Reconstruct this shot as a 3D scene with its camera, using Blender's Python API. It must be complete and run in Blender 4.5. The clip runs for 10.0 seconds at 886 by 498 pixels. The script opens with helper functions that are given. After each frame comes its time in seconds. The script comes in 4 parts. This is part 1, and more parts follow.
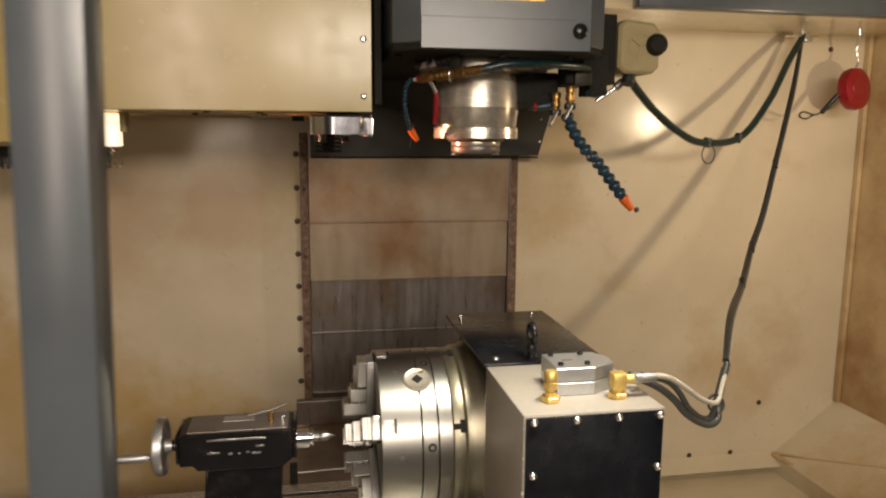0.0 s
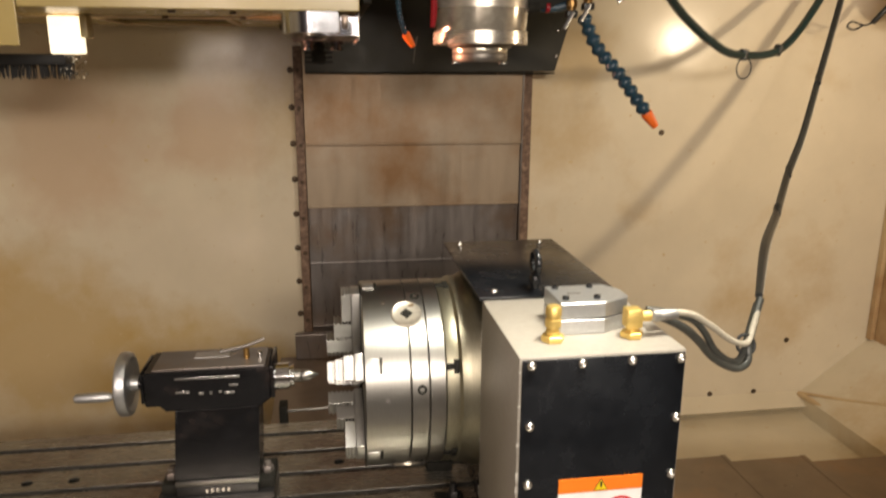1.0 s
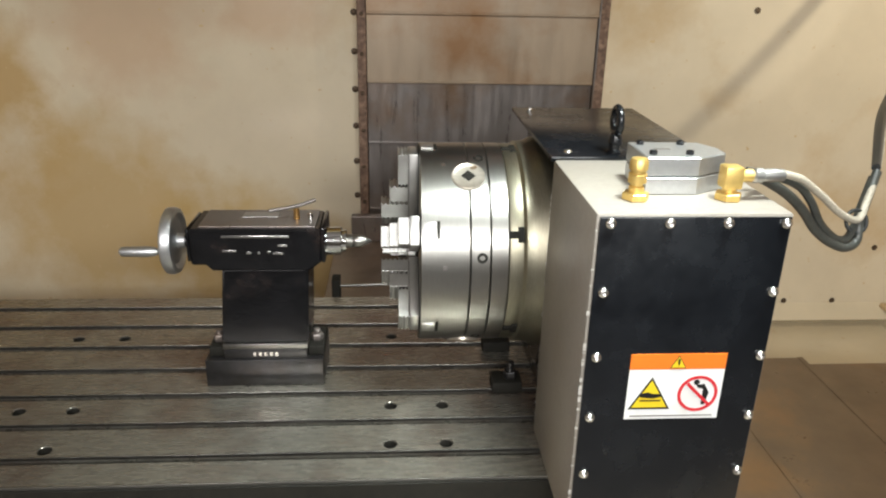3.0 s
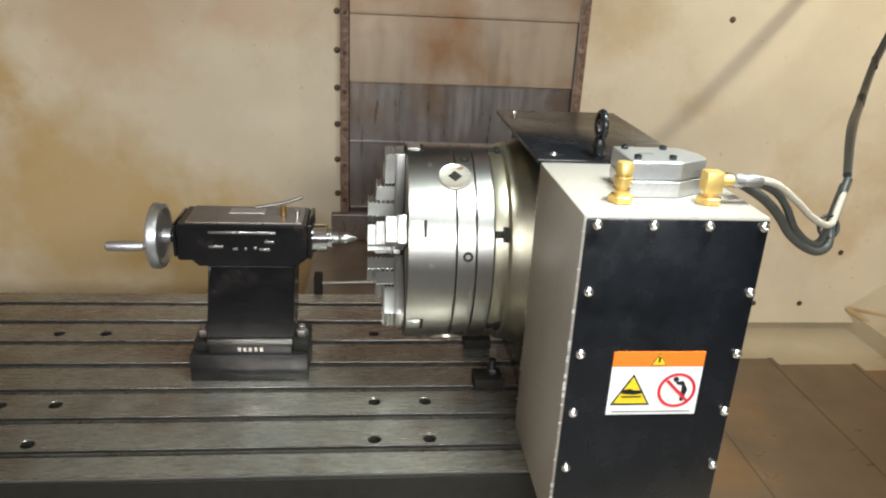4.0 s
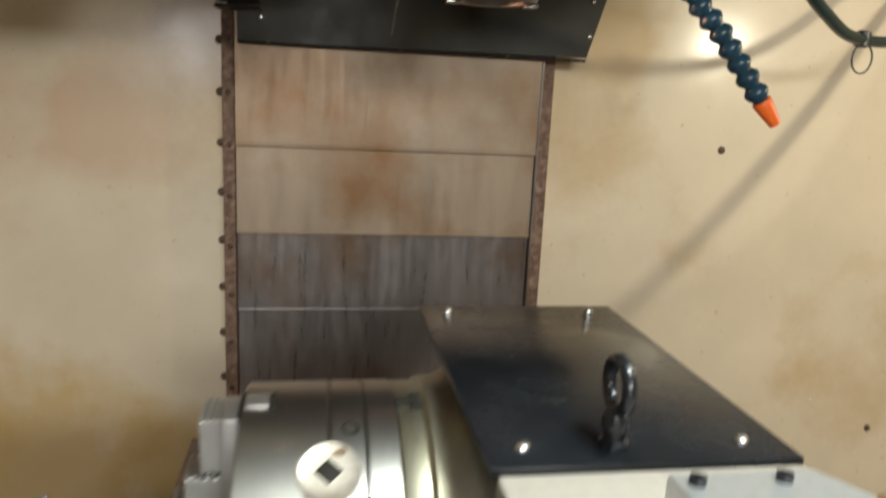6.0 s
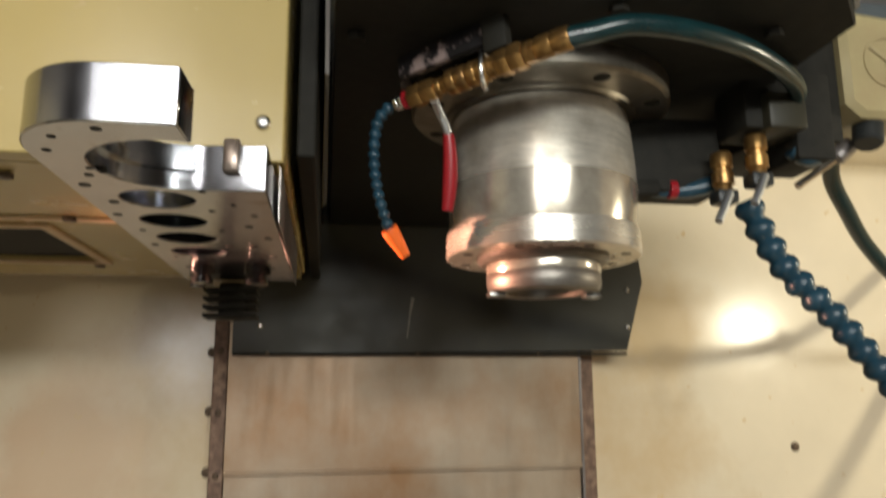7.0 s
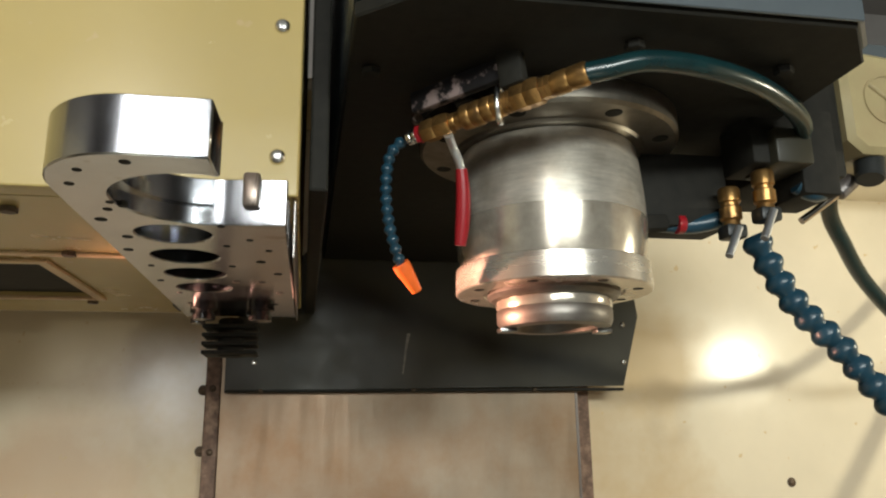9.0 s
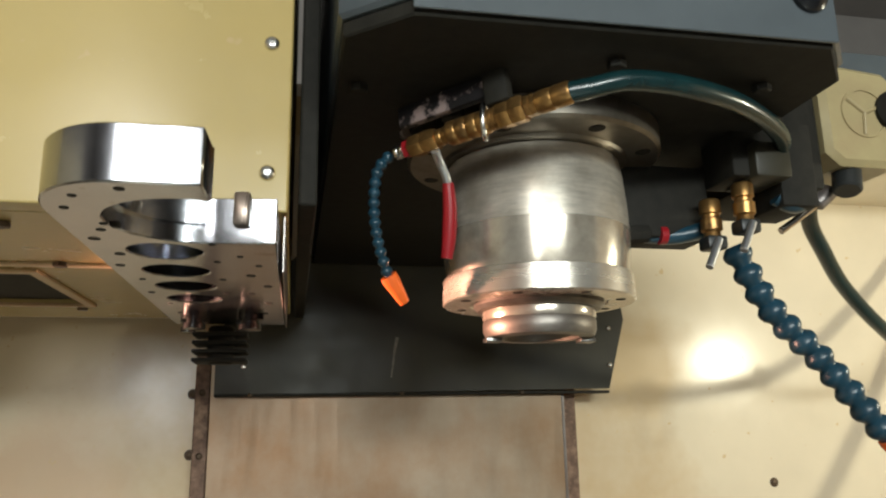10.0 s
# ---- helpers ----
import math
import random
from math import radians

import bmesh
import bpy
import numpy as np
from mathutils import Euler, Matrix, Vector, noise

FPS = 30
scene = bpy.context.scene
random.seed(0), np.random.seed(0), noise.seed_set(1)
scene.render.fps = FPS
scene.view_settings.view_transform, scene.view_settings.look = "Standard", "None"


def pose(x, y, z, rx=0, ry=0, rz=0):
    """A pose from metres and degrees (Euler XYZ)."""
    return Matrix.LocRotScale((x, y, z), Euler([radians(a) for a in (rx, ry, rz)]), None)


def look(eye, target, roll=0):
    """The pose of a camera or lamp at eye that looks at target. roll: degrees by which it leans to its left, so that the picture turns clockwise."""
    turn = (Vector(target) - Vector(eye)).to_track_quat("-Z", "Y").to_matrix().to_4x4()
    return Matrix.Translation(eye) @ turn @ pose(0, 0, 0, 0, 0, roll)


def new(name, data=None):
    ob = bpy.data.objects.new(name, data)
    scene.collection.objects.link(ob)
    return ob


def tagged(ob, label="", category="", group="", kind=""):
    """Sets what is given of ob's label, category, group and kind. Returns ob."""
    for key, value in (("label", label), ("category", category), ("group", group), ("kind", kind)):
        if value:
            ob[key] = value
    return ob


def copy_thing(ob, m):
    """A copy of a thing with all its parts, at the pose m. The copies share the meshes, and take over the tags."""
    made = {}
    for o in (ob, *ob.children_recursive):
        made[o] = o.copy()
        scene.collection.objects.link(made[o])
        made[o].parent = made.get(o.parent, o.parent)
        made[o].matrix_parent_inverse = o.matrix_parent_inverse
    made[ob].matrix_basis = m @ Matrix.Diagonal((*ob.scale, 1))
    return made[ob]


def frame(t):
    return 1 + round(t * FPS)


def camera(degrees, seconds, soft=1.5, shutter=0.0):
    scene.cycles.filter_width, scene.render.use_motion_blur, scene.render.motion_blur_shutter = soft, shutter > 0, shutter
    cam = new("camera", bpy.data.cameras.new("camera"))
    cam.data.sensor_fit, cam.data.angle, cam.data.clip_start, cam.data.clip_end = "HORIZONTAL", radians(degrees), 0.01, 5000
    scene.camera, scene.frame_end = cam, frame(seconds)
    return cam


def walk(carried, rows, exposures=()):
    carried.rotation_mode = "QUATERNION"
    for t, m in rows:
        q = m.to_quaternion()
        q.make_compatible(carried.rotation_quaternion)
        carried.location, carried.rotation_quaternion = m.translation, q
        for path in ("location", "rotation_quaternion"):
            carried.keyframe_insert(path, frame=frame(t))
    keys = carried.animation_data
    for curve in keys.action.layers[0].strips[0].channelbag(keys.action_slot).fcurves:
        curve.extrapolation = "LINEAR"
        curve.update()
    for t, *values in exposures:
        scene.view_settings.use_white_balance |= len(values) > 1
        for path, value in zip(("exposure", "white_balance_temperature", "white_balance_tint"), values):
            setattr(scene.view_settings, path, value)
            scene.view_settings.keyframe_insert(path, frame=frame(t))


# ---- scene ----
cam = camera(62.1, 10.0, soft=2.1, shutter=0.5)
PATH = [
    (0, (-0.335, -1.671, 1.001), (0.021, 0.273, 0.691), 0.4),
    (0.5, (-0.27, -1.533, 0.98), (0.074, 0.402, 0.606), 0.7),
    (1, (-0.243, -1.49, 0.939), (0.049, 0.427, 0.453), 0.3),
    (1.5, (-0.182, -1.441, 0.866), (0.002, 0.467, 0.294), 1.3),
    (2, (-0.179, -1.403, 0.822), (-0.133, 0.483, 0.157), 1.1),
    (2.5, (-0.206, -1.384, 0.816), (-0.13, 0.479, 0.093), 0.7),
    (4, (-0.264, -1.413, 0.824), (-0.061, 0.441, 0.1), 2.9),
    (4.5, (-0.268, -1.363, 0.817), (-0.061, 0.505, 0.132), 2.3),
    (5, (-0.346, -1.148, 0.814), (-0.009, 0.724, 0.196), 3.8),
    (5.2, (-0.37, -1.05, 0.812), (0.04, 0.815, 0.232), 3.6),
    (6.3, (-0.059, -0.644, 0.809), (0.227, 1.322, 0.574), 1.6),
    (6.5, (-0.066, -0.58, 0.824), (0.229, 1.397, 0.77), 0.0),
    (7, (-0.125, -0.46, 0.834), (0.185, 1.481, 1.204), -0.4),
    (7.5, (-0.148, -0.442, 0.831), (0.185, 1.458, 1.362), 0.5),
    (8, (-0.159, -0.442, 0.84), (0.197, 1.456, 1.361), -1.1),
    (8.5, (-0.16, -0.442, 0.835), (0.204, 1.46, 1.336), -1.4),
    (9, (-0.159, -0.445, 0.837), (0.202, 1.468, 1.298), -0.8),
    (9.5, (-0.158, -0.446, 0.838), (0.221, 1.465, 1.288), -0.3),
    (10, (-0.16, -0.465, 0.85), (0.23, 1.444, 1.303), -1.0),
]
walk(cam, [(t, look(eye, target, roll)) for t, eye, target, roll in PATH],
     exposures=[(0.0, -0.74, 7600, 15), (1.0, -0.40, 7300, 14), (2.5, -0.22, 6350, 9), (4.0, 0.0, 5950, 6), (5.2, 0.0, 5950, 6), (6.4, -0.22, 6250, 6), (7.2, 0.08, 6200, 3), (10.0, 0.12, 6000, 0)])

# ---------------------------------------------------------------- world and lights
world = bpy.data.worlds.new("world")
scene.world = world
world.use_nodes = True
world.node_tree.nodes["Background"].inputs[0].default_value = (0.75, 0.85, 1.0, 1)
world.node_tree.nodes["Background"].inputs[1].default_value = 0.03


def lamp(name, kind, m, power, colour, size=0.1, size_y=None):
    data = bpy.data.lights.new(name, kind)
    data.energy, data.color = power, colour
    if kind == "AREA":
        data.size = size
        if size_y:
            data.shape, data.size_y = "RECTANGLE", size_y
        else:
            data.shape = "DISK"
    else:
        data.shadow_soft_size = size
    ob = new(name, data)
    ob.matrix_world = m
    return ob


# work lamp on the right inside the enclosure, and a reddish one on the left
LAMP_R = (1.67, 0.15, 1.080)
lamp("work_lamp_light", "AREA", look(LAMP_R, (0.95, 1.25, 0.80)), 8.5, (1.0, 0.86, 0.64), 0.06)
LAMP_L = (-0.856, 0.640, 0.905)
left = lamp("left_lamp_light", "AREA", look(LAMP_L, (0.0, 0.42, 1.030)), 0.8, (1.0, 0.45, 0.30), 0.06)
left.data.spread = radians(18)
# unseen workshop strip light for the front lighting, in front of the open door
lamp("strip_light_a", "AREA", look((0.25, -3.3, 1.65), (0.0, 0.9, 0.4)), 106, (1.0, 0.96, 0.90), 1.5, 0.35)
# narrow unseen fill lamp added over the machine to brighten the table
over = lamp("table_fill_light", "AREA", look((0.35, -0.75, 1.95), (-0.08, -0.38, 0.0)), 8.5, (0.97, 1.0, 0.92), 0.9, 0.2)
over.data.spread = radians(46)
# tall window light, unseen: inferred from reflections, set before the closed workshop wall
lamp("window_light", "AREA", look((-1.30, -4.40, 1.6), (-1.0, 1.0, 0.8)), 118, (1.0, 0.91, 0.86), 0.62, 2.8)


# ---------------------------------------------------------------- materials
def material(name, base, rough=0.5, metal=0.0, grain=0.0, grain_scale=60, stain=None, stain_scale=2.5, stain_low=0.5,
             stain_high=0.75, bump=0.0, bump_scale=120, stretch=(1, 1, 1), coat=0.0, rough_var=0.0, spots=None, random_tint=0.0, blobs=()):
    m = bpy.data.materials.new(name)
    m.use_nodes = True
    n, link = m.node_tree.nodes, m.node_tree.links.new
    b = n["Principled BSDF"]
    b.inputs["Base Color"].default_value = (*base, 1)
    b.inputs["Roughness"].default_value, b.inputs["Metallic"].default_value = rough, metal
    b.inputs["Coat Weight"].default_value = coat
    b.inputs["Coat Roughness"].default_value = 0.12
    co = n.new("ShaderNodeTexCoord")
    mp = n.new("ShaderNodeMapping")
    mp.inputs["Scale"].default_value = stretch
    link(co.outputs["Object"], mp.inputs["Vector"])

    def cloud(scale, detail=5.0, rough_=0.6, vec=None):
        t = n.new("ShaderNodeTexNoise")
        t.inputs["Scale"].default_value, t.inputs["Detail"].default_value, t.inputs["Roughness"].default_value = scale, detail, rough_
        link(vec or mp.outputs["Vector"], t.inputs["Vector"])
        return t.outputs["Fac"]

    def ramp(fac, lo, hi, a=0.0, z=1.0):
        r = n.new("ShaderNodeMapRange")
        r.inputs["From Min"].default_value, r.inputs["From Max"].default_value = lo, hi
        r.inputs["To Min"].default_value, r.inputs["To Max"].default_value = a, z
        link(fac, r.inputs["Value"])
        return r.outputs["Result"]

    def mix(fac, a, c, mode="MIX"):
        x = n.new("ShaderNodeMix")
        x.data_type, x.blend_type = "RGBA", mode
        if isinstance(fac, float):
            x.inputs[0].default_value = fac
        else:
            link(fac, x.inputs[0])
        for sock, v in ((x.inputs[6], a), (x.inputs[7], c)):
            if isinstance(v, tuple):
                sock.default_value = (*v, 1)
            else:
                link(v, sock)
        return x.outputs[2]

    colour = base
    if grain:
        g = ramp(cloud(grain_scale), 0.3, 0.7)
        colour = mix(g, tuple(c * (1 - grain) for c in base), tuple(min(1, c * (1 + grain)) for c in base))
    for st in ([stain] if stain else []):
        colour = mix(ramp(cloud(stain_scale, 6, 0.62, co.outputs["Object"]), stain_low, stain_high), colour, st)
    for (bx, by, bz), radius, tone, force in blobs:
        away = n.new("ShaderNodeVectorMath")
        away.operation = "DISTANCE"
        link(co.outputs["Object"], away.inputs[0])
        away.inputs[1].default_value = (bx, by, bz)
        wob = n.new("ShaderNodeMath")
        wob.operation = "MULTIPLY_ADD"
        link(cloud(4.5, 5, 0.6, co.outputs["Object"]), wob.inputs[0])
        wob.inputs[1].default_value = radius * 1.5
        link(away.outputs["Value"], wob.inputs[2])
        colour = mix(ramp(wob.outputs[0], radius * 1.85, radius * 1.25, 0.0, force), colour, tone)
    if spots:
        colour = mix(ramp(cloud(38, 2, 0.5, co.outputs["Object"]), 0.70, 0.76), colour, spots)
    if random_tint:
        info = n.new("ShaderNodeObjectInfo")
        colour = mix(ramp(info.outputs["Random"], 0, 1, 0, random_tint), colour, tuple(c * 0.5 for c in base))
    if not isinstance(colour, tuple):
        link(colour, b.inputs["Base Color"])
    if rough_var:
        link(ramp(cloud(14, 5, 0.65), 0.3, 0.7, max(0.03, rough - rough_var), min(1, rough + rough_var)), b.inputs["Roughness"])
    if bump:
        bp = n.new("ShaderNodeBump")
        bp.inputs["Strength"].default_value, bp.inputs["Distance"].default_value = bump, 0.002
        link(cloud(bump_scale), bp.inputs["Height"])
        link(bp.outputs["Normal"], b.inputs["Normal"])
    return m


M = dict(
    cream=material("cream enamel", (0.70, 0.62, 0.46), 0.17, grain=0.05, grain_scale=4, stain=(0.50, 0.33, 0.14), stain_scale=1.25,
                   stain_low=0.49, stain_high=0.70, bump=0.05, bump_scale=9, rough_var=0.05, spots=(0.62, 0.48, 0.28)),
    cream_deep=material("yellowed cream enamel", (0.45, 0.345, 0.135), 0.24, grain=0.05, grain_scale=3, stain=(0.42, 0.29, 0.10), stain_scale=1.0,
                        stain_low=0.5, stain_high=0.8, bump=0.04, bump_scale=9, rough_var=0.05, spots=(0.48, 0.36, 0.18)),
    dark_steel=material("dark oiled steel", (0.085, 0.083, 0.085), 0.30, 0.85, grain=0.2, grain_scale=40, stain=(0.07, 0.06, 0.055), stain_scale=12, bump=0.1, bump_scale=150),
    cream_wall=material("coolant-stained cream enamel", (0.70, 0.615, 0.46), 0.215, grain=0.05, grain_scale=4, stain=(0.52, 0.36, 0.17), stain_scale=1.25,
                        stain_low=0.53, stain_high=0.76, bump=0.05, bump_scale=9, rough_var=0.05, spots=(0.62, 0.48, 0.28),
                        blobs=(((-1.30, 1.32, -0.10), 0.42, (0.50, 0.32, 0.09), 0.62), ((-0.85, 1.32, -0.28), 0.34, (0.52, 0.34, 0.10), 0.6), ((-0.50, 1.32, -0.32), 0.22, (0.50, 0.33, 0.10), 0.65),
                               ((-1.72, 1.32, 0.42), 0.26, (0.46, 0.28, 0.07), 0.7), ((-0.66, 1.32, 0.70), 0.20, (0.56, 0.38, 0.24), 0.6), ((-1.15, 1.32, 0.66), 0.34, (0.58, 0.40, 0.26), 0.6),
                               ((0.72, 1.32, 0.98), 0.16, (0.52, 0.36, 0.16), 0.6), ((0.60, 1.32, -0.45), 0.30, (0.56, 0.40, 0.18), 0.6))),
    rusty_cream=material("stained cream enamel", (0.62, 0.47, 0.27), 0.4, grain=0.12, grain_scale=5, stain=(0.33, 0.16, 0.06), stain_scale=2.2,
                         stain_low=0.45, stain_high=0.75, bump=0.1, bump_scale=30),
    guard=material("oily guard steel", (0.33, 0.26, 0.185), 0.42, 0.3, grain=0.10, grain_scale=7, stain=(0.24, 0.13, 0.055), stain_scale=2.6,
                   stain_low=0.46, stain_high=0.70, bump=0.08, bump_scale=50, stretch=(3, 1, 0.4), rough_var=0.1),
    guard_dark=material("dark guard steel", (0.22, 0.20, 0.19), 0.34, 0.6, grain=0.2, grain_scale=7, stain=(0.16, 0.09, 0.04), stain_scale=3,
                        bump=0.08, bump_scale=40, stretch=(3, 1, 0.4), rough_var=0.1),
    rust=material("rusted rail", (0.16, 0.10, 0.07), 0.7, 0.2, grain=0.4, grain_scale=60, stain=(0.35, 0.24, 0.17), stain_scale=30, bump=0.4, bump_scale=150),
    cover=material("way cover steel", (0.18, 0.13, 0.085), 0.36, 0.6, grain=0.15, grain_scale=5, stain=(0.30, 0.17, 0.07), stain_scale=2.4, bump=0.05, bump_scale=40, rough_var=0.1),
    table=material("ground table steel", (0.305, 0.289, 0.247), 0.28, 0.7, grain=0.25, grain_scale=26, stain=(0.15, 0.095, 0.072), stain_scale=3.5,
                   stain_low=0.47, stain_high=0.72, bump=0.06, bump_scale=260, stretch=(1, 6, 1), rough_var=0.08),
    # darker than the table steel: shade of the slots put into the colour
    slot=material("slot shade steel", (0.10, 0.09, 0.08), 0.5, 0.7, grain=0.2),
    steel=material("turned steel", (0.36, 0.352, 0.330), 0.32, 1.0, grain=0.045, grain_scale=40, bump=0.006, bump_scale=70, stretch=(10, 1, 1), rough_var=0.012,
                   stain=(0.36, 0.34, 0.31), stain_scale=6, stain_low=0.5, stain_high=0.85),
    steel_band=material("polished spindle steel", (0.60, 0.565, 0.50), 0.26, 0.75, grain=0.08, grain_scale=30, bump=0.02, bump_scale=60, stretch=(1, 1, 5), rough_var=0.04,
                     stain=(0.42, 0.36, 0.28), stain_scale=14, stain_low=0.5, stain_high=0.75, spots=(0.20, 0.13, 0.08)),
    spindle_cone=material("dull spindle cone", (0.46, 0.42, 0.35), 0.21, 0.62, grain=0.14, grain_scale=90, bump=0.02, bump_scale=200, rough_var=0.03,
                          stain=(0.28, 0.24, 0.19), stain_scale=16, stain_low=0.5, stain_high=0.75),
    nose=material("dark worn spindle steel", (0.20, 0.185, 0.165), 0.45, 0.8, grain=0.2, grain_scale=40, stain=(0.14, 0.11, 0.09), stain_scale=16, stretch=(1, 1, 4), rough_var=0.06),
    flange=material("oily flange steel", (0.26, 0.235, 0.195), 0.38, 0.9, grain=0.2, grain_scale=30, stain=(0.12, 0.10, 0.075), stain_scale=12, bump=0.04, bump_scale=90, rough_var=0.08),
    plate_steel=material("yellowed turned steel", (0.33, 0.31, 0.235), 0.37, 0.95, grain=0.10, grain_scale=60, bump=0.02, bump_scale=120, stretch=(8, 1, 1), rough_var=0.04, stain=(0.24, 0.21, 0.14), stain_scale=9),
    worn=material("flaking black paint", (0.012, 0.011, 0.012), 0.4, grain=0.3, stain=(0.26, 0.20, 0.19), stain_scale=24, stain_low=0.52, stain_high=0.58, bump=0.15),
    steel_v=material("turned spindle steel", (0.56, 0.52, 0.45), 0.31, 0.62, grain=0.20, grain_scale=30, bump=0.01, bump_scale=60, stretch=(1, 1, 6), rough_var=0.03,
                     stain=(0.34, 0.29, 0.22), stain_scale=13, stain_low=0.45, stain_high=0.75, spots=(0.22, 0.15, 0.09)),
    jaw=material("ground jaw steel", (0.54, 0.53, 0.51), 0.36, 0.9, grain=0.05, bump=0.05, bump_scale=200, rough_var=0.06),
    chrome=material("polished chrome", (0.82, 0.82, 0.82), 0.10, 1.0, bump=0.02, bump_scale=30),
    fork=material("ground gripper steel", (0.42, 0.43, 0.465), 0.17, 1.0, grain=0.08, grain_scale=25, spots=(0.30, 0.27, 0.25), bump=0.03, bump_scale=140, rough_var=0.05),
    black=material("black enamel", (0.007, 0.008, 0.010), 0.25, grain=0.3, grain_scale=14, bump=0.05, bump_scale=60, rough_var=0.08),
    black_rough=material("worn black paint", (0.006, 0.006, 0.007), 0.20, grain=0.4, grain_scale=30, stain=(0.03, 0.022, 0.02), stain_scale=16,
                         stain_low=0.6, stain_high=0.8, bump=0.22, bump_scale=90),
    black_oil=material("oily black sheet", (0.028, 0.0255, 0.016), 0.46, 0.0, grain=0.2, grain_scale=6, stain=(0.022, 0.02, 0.017), stain_scale=4, bump=0.05, bump_scale=30, rough_var=0.1),
    # for dark castings; also puts the shade of holes and gaps into colour
    near_black=material("dark castings and hole shade", (0.013, 0.012, 0.009), 0.75, grain=0.3, bump=0.2, bump_scale=60),
    grey=material("light grey enamel", (0.30, 0.272, 0.236), 0.40, grain=0.07, grain_scale=90, stain=(0.27, 0.235, 0.19), stain_scale=9, bump=0.1, bump_scale=220),
    blue_grey=material("blue grey enamel", (0.080, 0.094, 0.104), 0.28, grain=0.1, grain_scale=12, stain=(0.17, 0.18, 0.19), stain_scale=5, stain_low=0.6, stain_high=0.85,
                       bump=0.06, bump_scale=50),
    alu=material("machined aluminium", (0.58, 0.59, 0.60), 0.38, 0.9, grain=0.06, grain_scale=120, bump=0.12, bump_scale=300),
    brass=material("brass", (0.80, 0.57, 0.19), 0.42, 0.8, grain=0.12, grain_scale=60, bump=0.1, bump_scale=120),
    brass_old=material("tarnished brass", (0.42, 0.245, 0.085), 0.34, 0.9, grain=0.3, grain_scale=60, stain=(0.16, 0.09, 0.04), stain_scale=40, bump=0.2, bump_scale=120),
    rubber=material("black rubber", (0.016, 0.018, 0.018), 0.45, grain=0.3, grain_scale=40, bump=0.1, bump_scale=150),
    hose_grey=material("grey rubber hose", (0.055, 0.058, 0.052), 0.4, grain=0.2, grain_scale=60, bump=0.15, bump_scale=200),
    green=material("green hose", (0.006, 0.024, 0.026), 0.26, grain=0.2, grain_scale=40, coat=0.15, bump=0.03),
    braid=material("pale braided sleeve", (0.46, 0.42, 0.34), 0.5, grain=0.2, grain_scale=200, bump=0.4, bump_scale=400),
    blue=material("blue plastic", (0.012, 0.045, 0.072), 0.33, grain=0.15, grain_scale=40, stain=(0.012, 0.035, 0.05), stain_scale=30, bump=0.05),
    orange=material("orange plastic", (0.85, 0.15, 0.02), 0.4, grain=0.06),
    red=material("red plastic", (0.27, 0.008, 0.014), 0.35, grain=0.08, coat=0.2),
    beige=material("beige cast cover", (0.36, 0.30, 0.155), 0.4, grain=0.08, grain_scale=20, stain=(0.34, 0.26, 0.14), stain_scale=8, bump=0.1, bump_scale=150),
    screw=material("zinc screw", (0.75, 0.74, 0.72), 0.25, 1.0, grain=0.1, bump=0.1),
    screw_dark=material("dirty screw", (0.10, 0.07, 0.045), 0.55, 0.6, grain=0.3),
    white=material("white plastic", (0.85, 0.85, 0.83), 0.4, grain=0.03),
    sign_white=material("white label film", (0.82, 0.82, 0.80), 0.35, grain=0.03, stain=(0.70, 0.68, 0.64), stain_scale=20),
    sign_orange=material("orange label film", (0.83, 0.20, 0.02), 0.35, grain=0.03),
    sign_yellow=material("yellow label film", (0.80, 0.58, 0.02), 0.35, grain=0.03),
    sign_black=material("black print", (0.01, 0.01, 0.01), 0.4, grain=0.1),
    sign_red=material("red print", (0.60, 0.02, 0.03), 0.4, grain=0.05),
    plate_gold=material("engraved brass plate", (0.62, 0.42, 0.12), 0.35, 0.8, grain=0.25, grain_scale=90),
    bristle=material("black bristle", (0.008, 0.008, 0.008), 0.6, grain=0.3),
    shop_wall=material("workshop wall paint", (0.34, 0.32, 0.30), 0.7, grain=0.08, grain_scale=3, stain=(0.40, 0.36, 0.32), stain_scale=0.8),
    concrete=material("workshop floor", (0.28, 0.27, 0.25), 0.6, grain=0.15, grain_scale=6, stain=(0.16, 0.15, 0.14), stain_scale=1.2, bump=0.1),
    chipped=material("bare chipped paint", (0.52, 0.50, 0.46), 0.6, grain=0.15),
    dried=material("dried coolant streak", (0.13, 0.115, 0.09), 0.6, grain=0.5, grain_scale=120, stain=(0.03, 0.027, 0.022), stain_scale=40),
    swarf=material("steel swarf", (0.75, 0.75, 0.76), 0.18, 1.0, grain=0.1),
)
glow = bpy.data.materials.new("lamp glass")
glow.use_nodes = True
glow.node_tree.nodes["Principled BSDF"].inputs["Emission Color"].default_value = (1.0, 0.86, 0.62, 1)
glow.node_tree.nodes["Principled BSDF"].inputs["Emission Strength"].default_value = 2.2
M["glow"] = glow
for key, level in (("near_black", 0.28), ("black_oil", 0.34), ("worn", 0.2)):
    M[key].node_tree.nodes["Principled BSDF"].inputs["Specular IOR Level"].default_value = level


# ---------------------------------------------------------------- mesh tools
def part(name, bm, mat, parent=None, label="", smooth=True, kind=""):
    bmesh.ops.recalc_face_normals(bm, faces=bm.faces)
    me = bpy.data.meshes.new(name)
    bm.to_mesh(me)
    bm.free()
    me.materials.append(M[mat])
    if smooth:
        for p in me.polygons:
            p.use_smooth = True
        me.set_sharp_from_angle(angle=radians(35))
    ob = new(name, me)
    if parent is not None:
        ob.parent = parent
    return tagged(ob, label=label, kind=kind)


